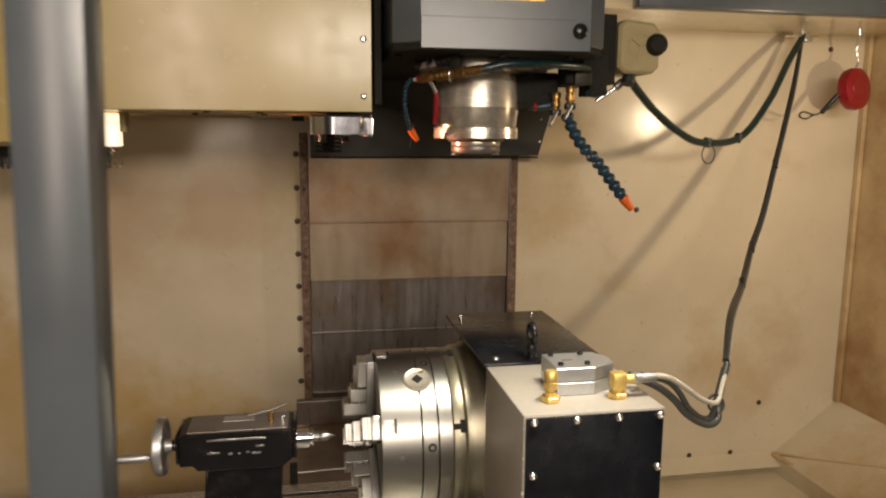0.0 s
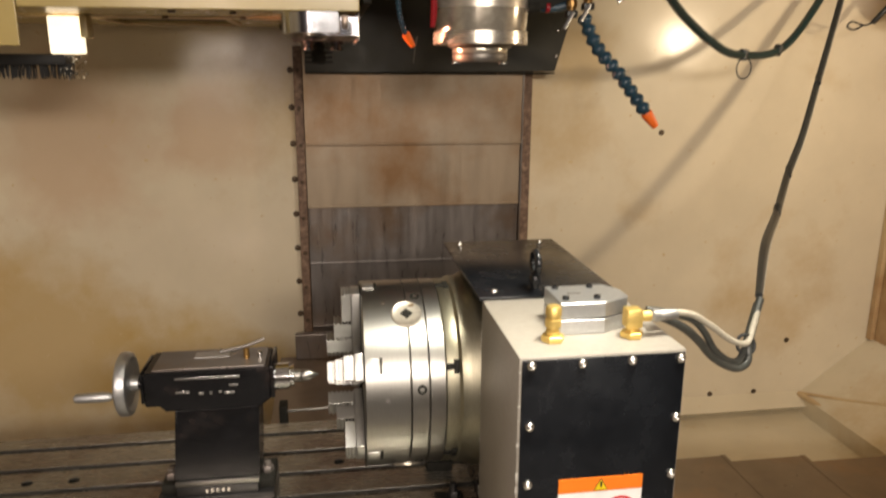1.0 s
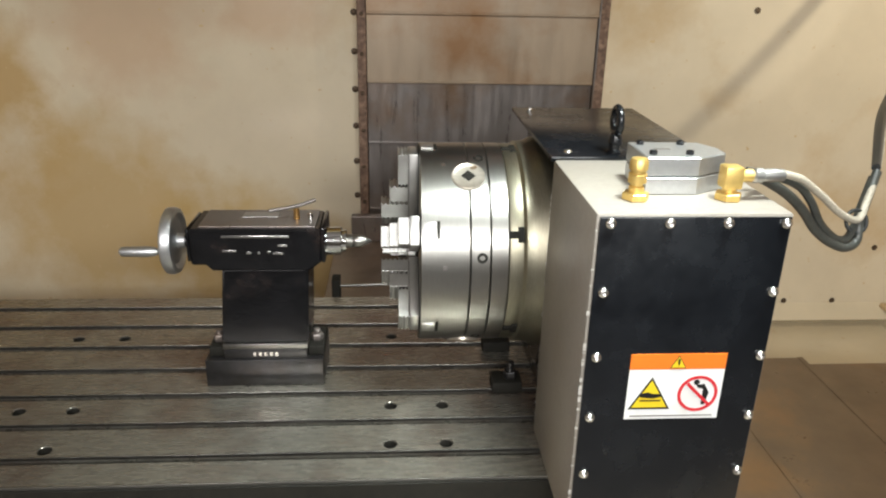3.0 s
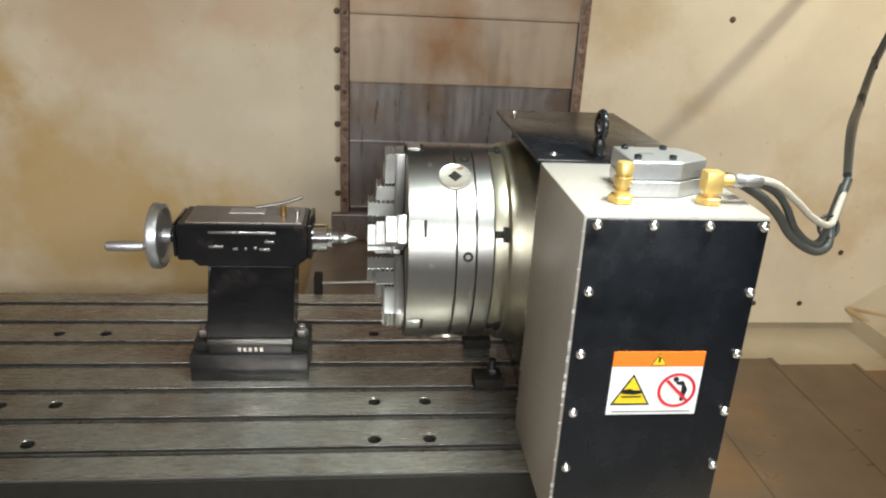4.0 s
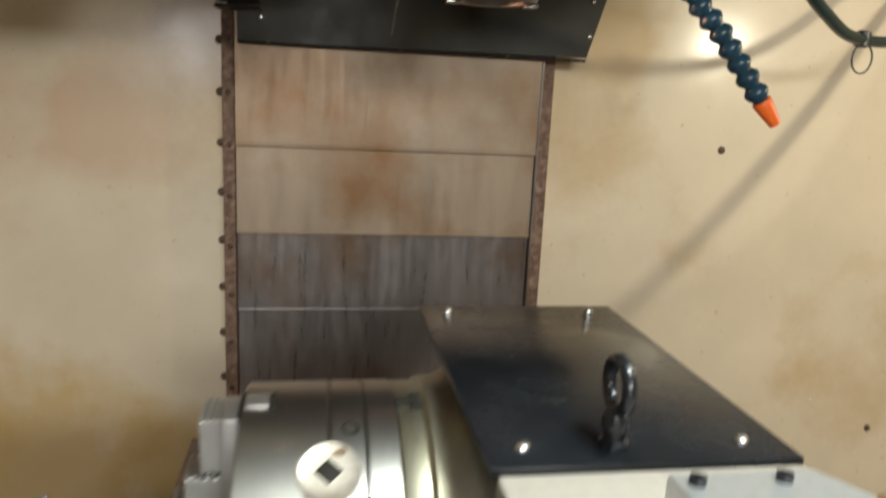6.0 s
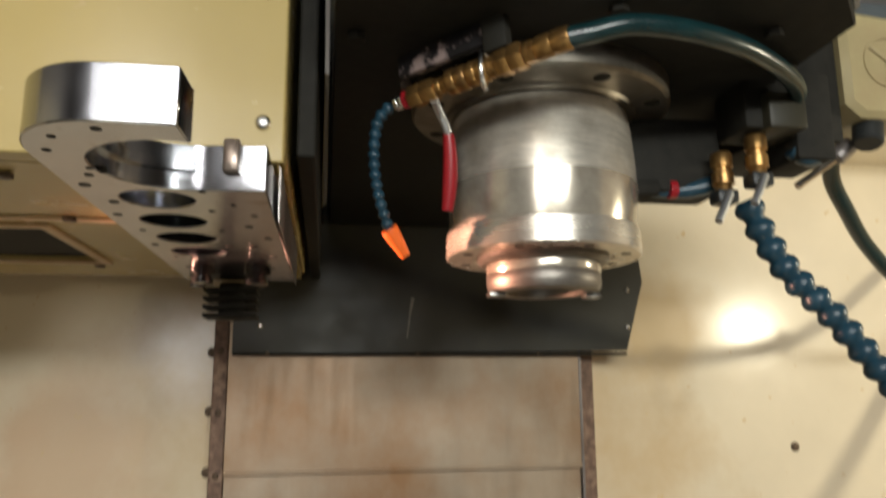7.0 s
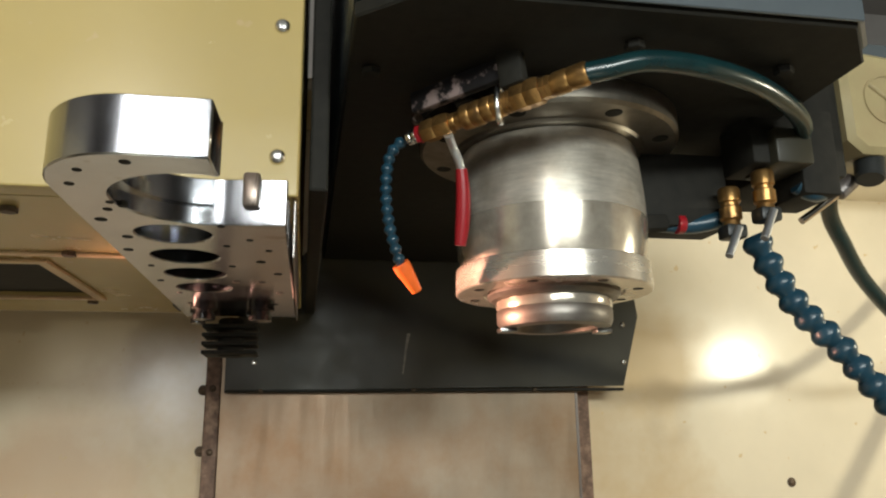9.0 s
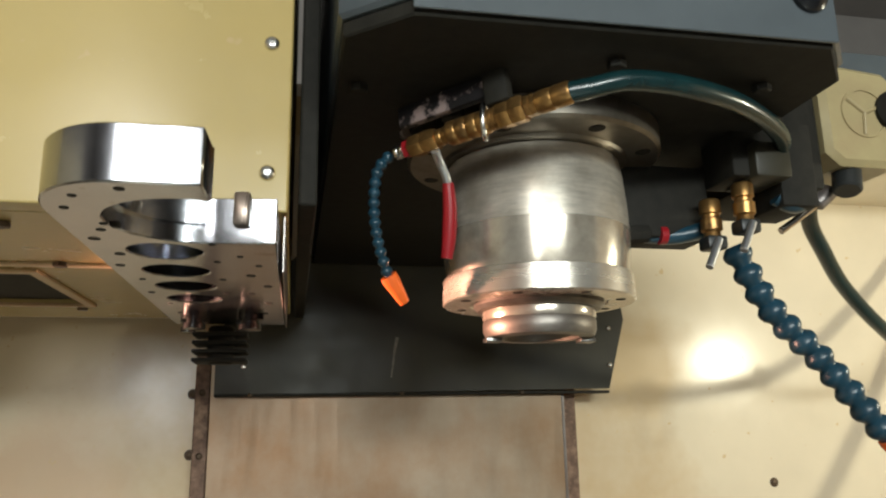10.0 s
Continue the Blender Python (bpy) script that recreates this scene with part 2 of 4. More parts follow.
def thing(name, label, category, at=(0, 0, 0), group="", kind=""):
    ob = new(name)
    ob.location = at
    ob.empty_display_size = 0.02
    bpy.context.view_layer.update()
    return tagged(ob, label, category, group, kind)


def settle(root):
    """Children were modelled in world metres: keep them there."""
    inv = Matrix.Translation(root.location).inverted()
    for ch in root.children:
        ch.matrix_parent_inverse = inv


def shift(root, dx, dy, dz):
    """Puts a finished assembly at its place on the machine."""
    root.location = root.location + Vector((dx, dy, dz))


def box(x0, x1, y0, y1, z0, z1, bevel=0.0015, bm=None, seg=2):
    bm = bm or bmesh.new()
    vs = bmesh.ops.create_cube(bm, size=1, matrix=Matrix.LocRotScale(((x0 + x1) / 2, (y0 + y1) / 2, (z0 + z1) / 2), None, (x1 - x0, y1 - y0, z1 - z0)))["verts"]
    if bevel:
        es = list({e for v in vs for e in v.link_edges})
        bmesh.ops.bevel(bm, geom=es, offset=bevel, segments=seg, affect="EDGES", profile=0.5)
    return bm


def lathe(profile, origin=(0, 0, 0), axis=(0, 0, 1), seg=48, bm=None, caps=True):
    """Turned body: profile of (radius, height) along the axis from the origin."""
    bm = bm or bmesh.new()
    q = Vector((0, 0, 1)).rotation_difference(Vector(axis).normalized()).to_matrix()
    o = Vector(origin)
    rings = []
    for r, h in profile:
        if r < 1e-6:
            rings.append([bm.verts.new(o + q @ Vector((0, 0, h)))])
        else:
            rings.append([bm.verts.new(o + q @ Vector((r * math.cos(2 * math.pi * k / seg), r * math.sin(2 * math.pi * k / seg), h))) for k in range(seg)])
    for a, b in zip(rings, rings[1:]):
        for k in range(seg):
            l = (k + 1) % seg
            if len(a) == 1 and len(b) == 1:
                continue
            if len(a) == 1:
                bm.faces.new((a[0], b[k], b[l]))
            elif len(b) == 1:
                bm.faces.new((a[k], a[l], b[0]))
            else:
                bm.faces.new((a[k], a[l], b[l], b[k]))
    if caps:
        for r in (rings[0], rings[-1]):
            if len(r) > 2:
                bm.faces.new(r)
    return bm


def rod(p0, p1, r0, r1=None, seg=16, bm=None, round_=0.0):
    p0, p1 = Vector(p0), Vector(p1)
    h = (p1 - p0).length
    r1 = r0 if r1 is None else r1
    c = round_ or min(0.15 * min(r0, r1), 0.1 * h)
    return lathe([(max(r0 - c, 1e-4), 0), (r0, c), (r1, h - c), (max(r1 - c, 1e-4), h)], p0, p1 - p0, seg, bm)


def hexnut(p, axis, r, h, bm=None):
    return lathe([(r * 0.9, 0), (r, h * 0.12), (r, h * 0.88), (r * 0.9, h)], p, axis, 6, bm)


def spline(points, n=12):
    pts = [Vector(p) for p in points]
    pts = [2 * pts[0] - pts[1]] + pts + [2 * pts[-1] - pts[-2]]
    out = []
    for a, b, c, d in zip(pts, pts[1:], pts[2:], pts[3:]):
        for k in range(n):
            t = k / n
            out.append(0.5 * ((2 * b) + (c - a) * t + (2 * a - 5 * b + 4 * c - d) * t * t + (3 * b - a - 3 * c + d) * t ** 3))
    return out + [pts[-2]]


def tube(points, r, seg=12, n=12, bm=None, radii=None):
    bm = bm or bmesh.new()
    ps = spline(points, n) if n > 1 else [Vector(p) for p in points]
    up = Vector((0.13, 0.31, 0.94))
    rings = []
    for i, p in enumerate(ps):
        d = (ps[min(i + 1, len(ps) - 1)] - ps[max(i - 1, 0)]).normalized()
        a = d.cross(up).normalized()
        up = a.cross(d).normalized()
        rr = radii(i / (len(ps) - 1)) if radii else r
        rings.append([bm.verts.new(p + rr * (a * math.cos(2 * math.pi * k / seg) + up * math.sin(2 * math.pi * k / seg))) for k in range(seg)])
    for a, b in zip(rings, rings[1:]):
        for k in range(seg):
            bm.faces.new((a[k], a[(k + 1) % seg], b[(k + 1) % seg], b[k]))
    bm.faces.new(rings[0]), bm.faces.new(rings[-1])
    return bm


def circle(cx, cy, r, n=28):
    return [(cx + r * math.cos(2 * math.pi * k / n), cy + r * math.sin(2 * math.pi * k / n)) for k in range(n)]


def slab(outer, holes, lo, hi, place=lambda u, v, w: (u, v, w), bevel=0.0):
    """A plate with real holes: outline and holes in u, v; thick from lo to hi along w."""
    bm = bmesh.new()
    edges = []
    for loop in [outer] + list(holes):
        vs = [bm.verts.new(place(u, v, lo)) for u, v in loop]
        edges += [bm.edges.new((vs[k], vs[(k + 1) % len(vs)])) for k in range(len(vs))]
    bmesh.ops.triangle_fill(bm, use_beauty=True, edges=edges)
    way = Vector(place(0, 0, hi)) - Vector(place(0, 0, lo))
    got = bmesh.ops.extrude_face_region(bm, geom=list(bm.faces))
    bmesh.ops.translate(bm, verts=[v for v in got["geom"] if isinstance(v, bmesh.types.BMVert)], vec=way)
    if bevel:
        bmesh.ops.recalc_face_normals(bm, faces=bm.faces)
        es = [e for e in bm.edges if e.is_manifold and e.calc_face_angle(0) > 0.9]
        bmesh.ops.bevel(bm, geom=es, offset=bevel, segments=1, affect="EDGES")
    return bm


def plan(u, v, w):
    return (u, v, w)


def dome_screw(p, axis, r, socket=True, bm=None):
    """Button head screw with a hexagon socket."""
    pr = [(r, 0), (r, r * 0.18), (r * 0.86, r * 0.48), (r * 0.60, r * 0.66), (r * 0.42, r * 0.70), (r * 0.40, r * 0.25), (0, r * 0.25)]
    return lathe(pr, p, axis, 18, bm, caps=False)


# ---------------------------------------------------------------- the enclosure
def structure(name, bm, mat, label="", smooth=False):
    return part(name, bm, mat, None, label, smooth, kind="structure")


WALL_Y = 1.32
wall_n = structure("wall_north", box(-2.0, 2.28, WALL_Y, WALL_Y + 0.04, -0.62, 1.62, 0), "cream_wall", "cream enamelled sheet metal back wall with oil stains")
structure("wall_east", box(2.14, 2.18, -1.0, WALL_Y, -0.262, 1.62, 0), "rusty_cream", "brown-blotched cream side wall of the enclosure")
structure("wall_west", box(-2.0, -1.96, -1.0, WALL_Y, -0.62, 1.62, 0), "cream", "cream side wall of the enclosure")
structure("ceiling", box(0.46, 2.14, 0.861, WALL_Y, 1.44, 1.47, 0), "cream", "cream sheet roof of the enclosure")
# unseen roof piece added to keep stray light out on the left
structure("ceiling_left", box(-2.0, -0.14, 1.09, WALL_Y, 1.56, 1.59, 0), "cream", "unseen cream sheet closing the roof behind the tool changer")
structure("floor", box(-2.0, 1.82, -0.9, WALL_Y, -0.62, -0.58, 0), "cream", "cream chip tray under the table")
# chute that slopes down from the side wall
bm = bmesh.new()
v = [bm.verts.new(p) for p in ((2.14, -1.0, -0.252), (2.14, WALL_Y, -0.252), (1.82, WALL_Y, -0.50), (1.82, -1.0, -0.50),
                               (2.14, -1.0, -0.282), (2.14, WALL_Y, -0.282), (1.82, WALL_Y, -0.58), (1.82, -1.0, -0.58))]
for q in ((0, 1, 2, 3), (7, 6, 5, 4), (0, 4, 5, 1), (1, 5, 6, 2), (2, 6, 7, 3), (3, 7, 4, 0)):
    bm.faces.new([v[k] for k in q])
structure("chute", bm, "cream", "cream sloping chip chute beside the wall")
# foot of the back wall: a skirting that leans forward
bm = bmesh.new()
v = [bm.verts.new(p) for p in ((0.55, WALL_Y, -0.487), (1.82, WALL_Y, -0.487), (1.82, 1.25, -0.535), (0.55, 1.25, -0.535), (0.55, WALL_Y, -0.58), (1.82, WALL_Y, -0.58))]
for q in ((0, 1, 2, 3), (0, 3, 4), (1, 5, 2), (3, 2, 5, 4)):
    bm.faces.new([v[k] for k in q])
structure("trim", bm, "cream", "cream folded skirting at the foot of the wall")
# corner angle and seam ridge at the right
structure("trim_corner", box(2.118, 2.138, 1.288, 1.318, -0.25, 1.5, 0.003), "rusty_cream", "rusty corner angle between the walls")
structure("trim_ridge", tube([(1.815, 1.305, -0.497), (1.85, 1.1, -0.505), (1.90, 0.85, -0.51), (2.0, 0.2, -0.52)], 0.013, n=4), "rusty_cream", "rust-stained ridge along the chute", True)
structure("trim_bead", tube([(1.818, 1.305, -0.492), (1.90, 1.1, -0.440), (1.97, 0.92, -0.385), (2.11, 0.55, -0.276)], 0.007, n=4), "rusty_cream", "rust-stained bead across the chute", True)
# door frame of blue grey sheet, at the front opening
post = structure("door_post", box(-0.0275, 0.0275, -1.10, -1.05, -0.6, 1.95, 0.006), "blue_grey", "blue-grey painted door post with rounded edges", True)
post.matrix_world = pose(-0.5425, 0, 0, 0, 1.5, 0)
structure("door_header", box(0.80, 2.138, 0.80, 0.86, 1.438, 1.62, 0.006), "blue_grey", "blue-grey painted beam under the roof", True)
# the workshop round the machine
structure("workshop_floor", box(-4.5, 4.5, -4.5, 3.0, -1.05, -1.0, 0), "concrete", "oily concrete workshop floor")
for nm, b in (("wall_south", (-4.5, 4.5, -4.55, -4.5, -1.0, 3.2)), ("wall_outer_west", (-4.55, -4.5, -4.5, 3.0, -1.0, 3.2)),
              ("wall_outer_east", (4.5, 4.55, -4.5, 3.0, -1.0, 3.2)), ("wall_outer_north", (-4.5, 4.5, 3.0, 3.05, -1.0, 3.2)), ("workshop_ceiling", (-4.55, 4.55, -4.55, 3.05, 3.2, 3.25))):
    structure(nm, box(*b, 0), "shop_wall", "plain workshop wall")


def wall_screw(x, z, r=0.008, y=WALL_Y, mat="screw_dark", category="screw"):
    s = part("wall_screw", lathe([(r * 1.5, 0), (r * 1.5, 0.0015), (r, 0.002), (r * 0.9, 0.006), (r * 0.5, 0.0075), (0, 0.0075)], (0, 0, 0), (0, -1, 0), 12, caps=False), mat)
    s.location = (x, y, z)
    return tagged(s, "dirty screw head in the cream wall", "screw", "screws in the back wall")


SCREWS = [(-0.382, 0.917 - 0.1335 * k) for k in range(11)] + [(1.068, 0.679), (1.73, -0.24), (1.39, -0.478), (1.60, -0.478),
                                                          (1.95, 1.38)]
first = None
for x, z in SCREWS:
    if first is None:
        first = wall_screw(x, z)
    else:
        copy_thing(first, pose(x, WALL_Y, z))

# telescopic guard of the column: overlapping steel leaves between rusty rails
guard = thing("column_guard", "brown oil-stained steel telescopic guard between rusted rails", "guard", (0.08, 1.28, -0.3))
zs = [1.0, 0.652, 0.420, 0.200, -0.055, -0.33]
for k in range(5):
    y = 1.228 + 0.011 * k
    leaf = box(-0.335, 0.466, y, y + 0.006, zs[k + 1], zs[k] - 0.0, 0.001)
    box(-0.335, 0.466, y - 0.006, y + 0.004, zs[k + 1] - 0.001, zs[k + 1] + 0.007, 0.002, leaf)
    part("leaf", leaf, "guard" if k < 2 else "guard_dark", guard, "rust-brown steel leaf" if k < 2 else "dark oily steel leaf", False)
part("rail", box(-0.368, -0.337, 1.236, 1.319, -0.4, 1.0, 0.003), "rust", guard, "rusted left rail", False)
part("rail", box(0.468, 0.514, 1.262, 1.319, -0.4, 1.0, 0.003), "rust", guard, "rusted right rail", False)
part("rail_lip", box(0.468, 0.475, 1.232, 1.262, -0.4, 1.0, 0.002), "guard_dark", guard, "", False)
for k in range(10):
    part("screw", dome_screw((-0.352, 1.236, 0.917 - 0.1335 * k), (0, -1, 0), 0.007), "screw_dark", guard)
settle(guard)
# lower way cover under the guard
low = thing("way_cover", "dark brown steel way cover behind the table", "way cover", (0.08, 0.9, -0.6))
part("cover", box(-0.46, 0.66, 0.60, 1.225, -0.60, -0.16, 0.004), "cover", low, "", False)
part("lip", box(-0.46, 0.66, 0.585, 0.60, -0.25, -0.152, 0.003), "guard_dark", low, "", False)
part("back_plate", box(-0.40, 0.60, 1.19, 1.225, -0.16, -0.06, 0.003), "guard_dark", low, "", False)
settle(low)
# leaves of the cross way cover at the right
xc = thing("cross_way_cover", "brown stepped steel way cover beside the table", "way cover", (1.0, 0, -0.6))
for k, (a, b) in enumerate(((0.30, 0.575), (0.575, 0.862), (0.862, 1.10), (1.10, 1.42), (1.42, 1.9))):
    part("leaf", box(a, b, -0.36, 0.30 - 0.024 * max(0, k - 1), -0.55, -0.155 - 0.006 * k, 0.003), "cover", xc, "", False)
    if k < 4:
        part("wiper", box(b - 0.012, b + 0.002, -0.36, 0.30 - 0.024 * max(0, k - 1), -0.16 - 0.006 * k, -0.1538 - 0.006 * k, 0.0004), "cover", xc, "", False)
settle(xc)

# ---------------------------------------------------------------- table
TX = 0.02
on_table = []
TABLE_X0, TABLE_X1 = -1.75, 0.30
table = thing("machine_table", "long grey steel machine table with seven T-slots", "machine table", (-0.7, 0, -0.6))
on_table.append(table)
HOLES = [(-0.978, -0.146), (-0.877, -0.146), (-0.268, -0.146), (-0.166, -0.146), (-0.877, -0.270), (-0.268, -0.270), (-0.166, -0.270), (-0.978, -0.270),
         (-0.979, 0.145), (-0.877, 0.145), (-0.268, 0.143), (-1.5, -0.146)]
edges_y = [-0.369] + [s * 0.1 for s in range(-3, 4)] + [0.362]
for k in range(8):
    y0 = edges_y[k] + (0.009 if k else 0)
    y1 = edges_y[k + 1] - (0.009 if k < 7 else 0)
    hs = [circle(x, y, 0.0125, 20) for x, y in HOLES if y0 + 0.014 < y < y1 - 0.014]
    bar = slab([(TABLE_X0, y0), (TABLE_X1, y0), (TABLE_X1, y1), (TABLE_X0, y1)], hs, -0.034, 0.0, bevel=0.0014)
    part("table_bar", bar, "table", table, "ground steel bar between two slots", False)
    # strip of brighter steel paints the highlight along the bar's front edge
    part("bar_edge", box(TABLE_X0, TABLE_X1, y0 - 0.0006, y0 + 0.0022, -0.006, 0.0006, 0.0006), "steel", table, "bright strip for the edge highlight", False)
    lower0, lower1 = (y0, y1 - 0.008) if k == 0 else (y0 + 0.008, y1) if k == 7 else (y0 + 0.008, y1 - 0.008)
    # slot walls take the darker steel that carries the slot's shade
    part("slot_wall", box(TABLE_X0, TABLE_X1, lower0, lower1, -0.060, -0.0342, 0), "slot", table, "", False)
part("table_body", box(TABLE_X0, TABLE_X1, -0.369, 0.362, -0.150, -0.0602, 0.003), "table", table, "", False)
part("front_strip", box(TABLE_X0, TABLE_X1, -0.3735, -0.3694, -0.150, -0.006, 0.001), "near_black", table, "near-black strip along the table front", False)
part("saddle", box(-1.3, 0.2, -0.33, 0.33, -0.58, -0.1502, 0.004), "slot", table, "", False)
# near-black cups line the holes, their shade put into the colour
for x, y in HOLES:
    part("hole_bottom", lathe([(0.0123, 0.0312), (0.0116, 0.0310), (0.0116, 0.002), (0, 0.002)], (x, y, -0.0338), (0, 0, 1), 20, caps=False), "near_black", table)
settle(table)

# ---------------------------------------------------------------- tailstock
ts = thing("tailstock", "black painted tailstock with handwheel on the steel table", "tailstock", (-0.52, 0, 0))
on_table.append(ts)
AX_Z = 0.293
part("head_casting", slab([(-0.652, 0.262), (-0.652, 0.336), (-0.402, 0.336), (-0.402, 0.268), (-0.424, 0.250), (-0.612, 0.250), (-0.624, 0.262)], [], -0.052, 0.066,
                          lambda u, v, w: (u, w, v), bevel=0.004), "black_rough", ts, "black cast head", False)
part("top_pad", box(-0.634, -0.412, -0.044, 0.058, 0.336, 0.3395, 0.001), "guard_dark", ts, "bare steel top", False)
part("end_cap", box(-0.402, -0.394, -0.050, 0.064, 0.266, 0.337, 0.003), "black_rough", ts)
part("end_cap", box(-0.659, -0.652, -0.048, 0.062, 0.268, 0.334, 0.003), "black_rough", ts)
col = bmesh.new()
v = [col.verts.new(p) for p in ((-0.606, -0.058, 0.095), (-0.434, -0.058, 0.095), (-0.434, 0.060, 0.095), (-0.606, 0.060, 0.095),
                                (-0.596, -0.046, 0.2505), (-0.428, -0.046, 0.2505), (-0.428, 0.058, 0.2505), (-0.596, 0.058, 0.2505))]
for q in ((3, 2, 1, 0), (4, 5, 6, 7), (0, 1, 5, 4), (1, 2, 6, 5), (2, 3, 7, 6), (3, 0, 4, 7)):
    col.faces.new([v[k] for k in q])
bmesh.ops.bevel(col, geom=list(col.edges), offset=0.004, segments=2, affect="EDGES")
part("column", col, "black_rough", ts, "black cast column with chipped paint")
part("foot_strip", box(-0.605, -0.435, -0.0625, 0.062, 0.083, 0.0948, 0.002), "steel", ts, "bare machined foot edge")
part("foot", box(-0.603, -0.437, -0.0615, 0.062, 0.060, 0.0828, 0.002), "dark_steel", ts)
part("base_block", box(-0.642, -0.405, -0.066, 0.070, 0.001, 0.0598, 0.002), "dark_steel", ts, "dark steel riser block")
for k in range(5):
    part("stamp", box(-0.545 + 0.011 * k, -0.539 + 0.011 * k, -0.0622, -0.0612, 0.067, 0.076, 0), "screw", ts, "", False)
for sx in (-1, 1):
    cx = -0.520 + sx * 0.100
    part("clamp_step", box(cx - 0.016, cx + 0.016, -0.050, 0.040, 0.0602, 0.082, 0.003), "near_black", ts)
    part("clamp_nut", hexnut((cx, -0.018, 0.082), (0, 0, 1), 0.013, 0.014, rod((cx, -0.018, 0.08), (cx, -0.018, 0.106), 0.007)), "guard_dark", ts)
hw = part("handwheel", lathe([(0.020, 0.0), (0.020, 0.012), (0.046, 0.016), (0.054, 0.008), (0.060, 0.004), (0.066, 0.008), (0.067, 0.018), (0.064, 0.026), (0.056, 0.028), (0.046, 0.022),
                              (0.016, 0.026), (0.014, 0.040)], (-0.713, 0.004, AX_Z), (1, 0, 0), 56), "alu", ts, "bright metal handwheel")
part("handle", lathe([(0.005, 0), (0.0085, 0.006), (0.0105, 0.02), (0.0095, 0.062), (0.0085, 0.07), (0.004, 0.074)], (-0.712, -0.046, AX_Z - 0.004), (-1, 0, 0), 20), "alu", ts, "pale turned handle")
part("shaft", rod((-0.69, 0.004, AX_Z), (-0.655, 0.004, AX_Z), 0.013), "black_rough", ts)
part("quill", lathe([(0.024, 0), (0.0285, 0.001), (0.0285, 0.030), (0.026, 0.0315), (0.0215, 0.032), (0.0215, 0.036), (0.0235, 0.037), (0.0235, 0.040), (0.012, 0.0405)],
                    (-0.396, 0.0, AX_Z), (1, 0, 0), 40), "chrome", ts, "polished quill")
part("live_centre", lathe([(0.0130, 0), (0.0135, 0.002), (0.0135, 0.012), (0.0115, 0.014), (0.0125, 0.016), (0.0125, 0.028), (0.0022, 0.050), (0, 0.051)], (-0.3555, 0, AX_Z), (1, 0, 0), 32, caps=False), "steel", ts)
part("name_plate", box(-0.560, -0.490, 0.010, 0.040, 0.3397, 0.3408, 0.0003), "alu", ts, "", False)
part("lock_post", rod((-0.452, 0.0, 0.339), (-0.452, 0.0, 0.362), 0.006), "brass_old", ts)
part("lock_lever", tube([(-0.503, -0.012, 0.360), (-0.452, 0.0, 0.366), (-0.415, 0.010, 0.376)], 0.0036, n=5), "guard_dark", ts, "dull steel lock lever")
part("oil_cup", rod((-0.425, 0.0, 0.339), (-0.425, 0.0, 0.352), 0.005), "screw", ts)
for a, b, z in ((-0.590, -0.462, 0.3215), (-0.590, -0.563, 0.292), (-0.545, -0.535, 0.288), (-0.523, -0.518, 0.288), (-0.505, -0.499, 0.290), (-0.494, -0.474, 0.287), (-0.484, -0.466, 0.303)):
    part("raised_mark", box(a, b, -0.0535, -0.0515, z - 0.0022, z + 0.0022, 0.0006), "screw", ts, "worn raised mark")
settle(ts)

# ---------------------------------------------------------------- rotary unit with chuck
ru = thing("rotary_unit", "grey and black rotary unit with warning label bolted to the table", "rotary table", (0.12, 0, 0))
on_table.append(ru)
part("housing", box(0.0, 0.262, -0.512, -0.238, 0.001, 0.523, 0.004), "grey", ru, "light grey painted housing")
part("rear_housing", box(0.034, 0.262, -0.2375, 0.200, 0.001, 0.519, 0.002), "black", ru, "black painted rear housing")
part("top_cover", box(-0.004, 0.264, -0.236, 0.203, 0.5192, 0.527, 0.0015), "black", ru, "black sheet top cover")
part("front_panel", box(0.004, 0.258, -0.5165, -0.5122, 0.012, 0.519, 0.0015), "black", ru, "black front panel")
random.seed(11)
chips = bmesh.new()
for k in range(54):
    z = random.uniform(0.03, 0.50)
    yy, hgt = (-0.2395 if k % 2 else -0.5115), random.choice((0.001, 0.0015, 0.002, 0.003, 0.006))
    box(-0.0006, 0.0035, yy - random.uniform(0.0003, 0.0013), yy + random.uniform(0.0003, 0.0009), z, z + hgt, 0, chips)
tagged(part("paint_chips", chips, "chipped", ru, "small pale chips along the painted edges", False), kind="stuff")
scr = dome_screw((0, 0, 0), (0, -1, 0), 0.0075)
me_scr = part("panel_screw", scr, "screw", ru)
spots = [(0.018 + 0.0775 * k, 0.511) for k in range(4)] + [(x, 0.511 - 0.0975 * j) for j in range(1, 6) for x in (0.018, 0.2505)]
for k, (x, z) in enumerate(spots):
    ob = me_scr if k == 0 else new("panel_screw", me_scr.data)
    ob.parent, ob.location = ru, (x, -0.5166, z)
for x, y in ((0.030, -0.204), (0.225, -0.204), (0.030, 0.175), (0.225, 0.175)):
    part("cover_screw", dome_screw((x, y, 0.527), (0, 0, 1), 0.0065), "screw", ru)
# near-black disc in place of the hole, shade put into its colour
part("lifting_hole", rod((0.0325, -0.150, 0.490), (0.037, -0.150, 0.490), 0.012), "near_black", ru)
# warning label
lab = part("warning_label", box(0.067, 0.203, -0.5180, -0.5167, 0.215, 0.2955, 0), "sign_white", ru, "white warning label with pictograms", False)
part("label_band", box(0.067, 0.203, -0.5182, -0.5168, 0.2960, 0.3200, 0), "sign_orange", lab, "orange band", False)


def flat(points, y, mat, name, parent, holes=(), thick=0.0006):
    return part(name, slab(points, holes, y, y - thick, lambda u, v, w: (u, w, v)), mat, parent, "", False)


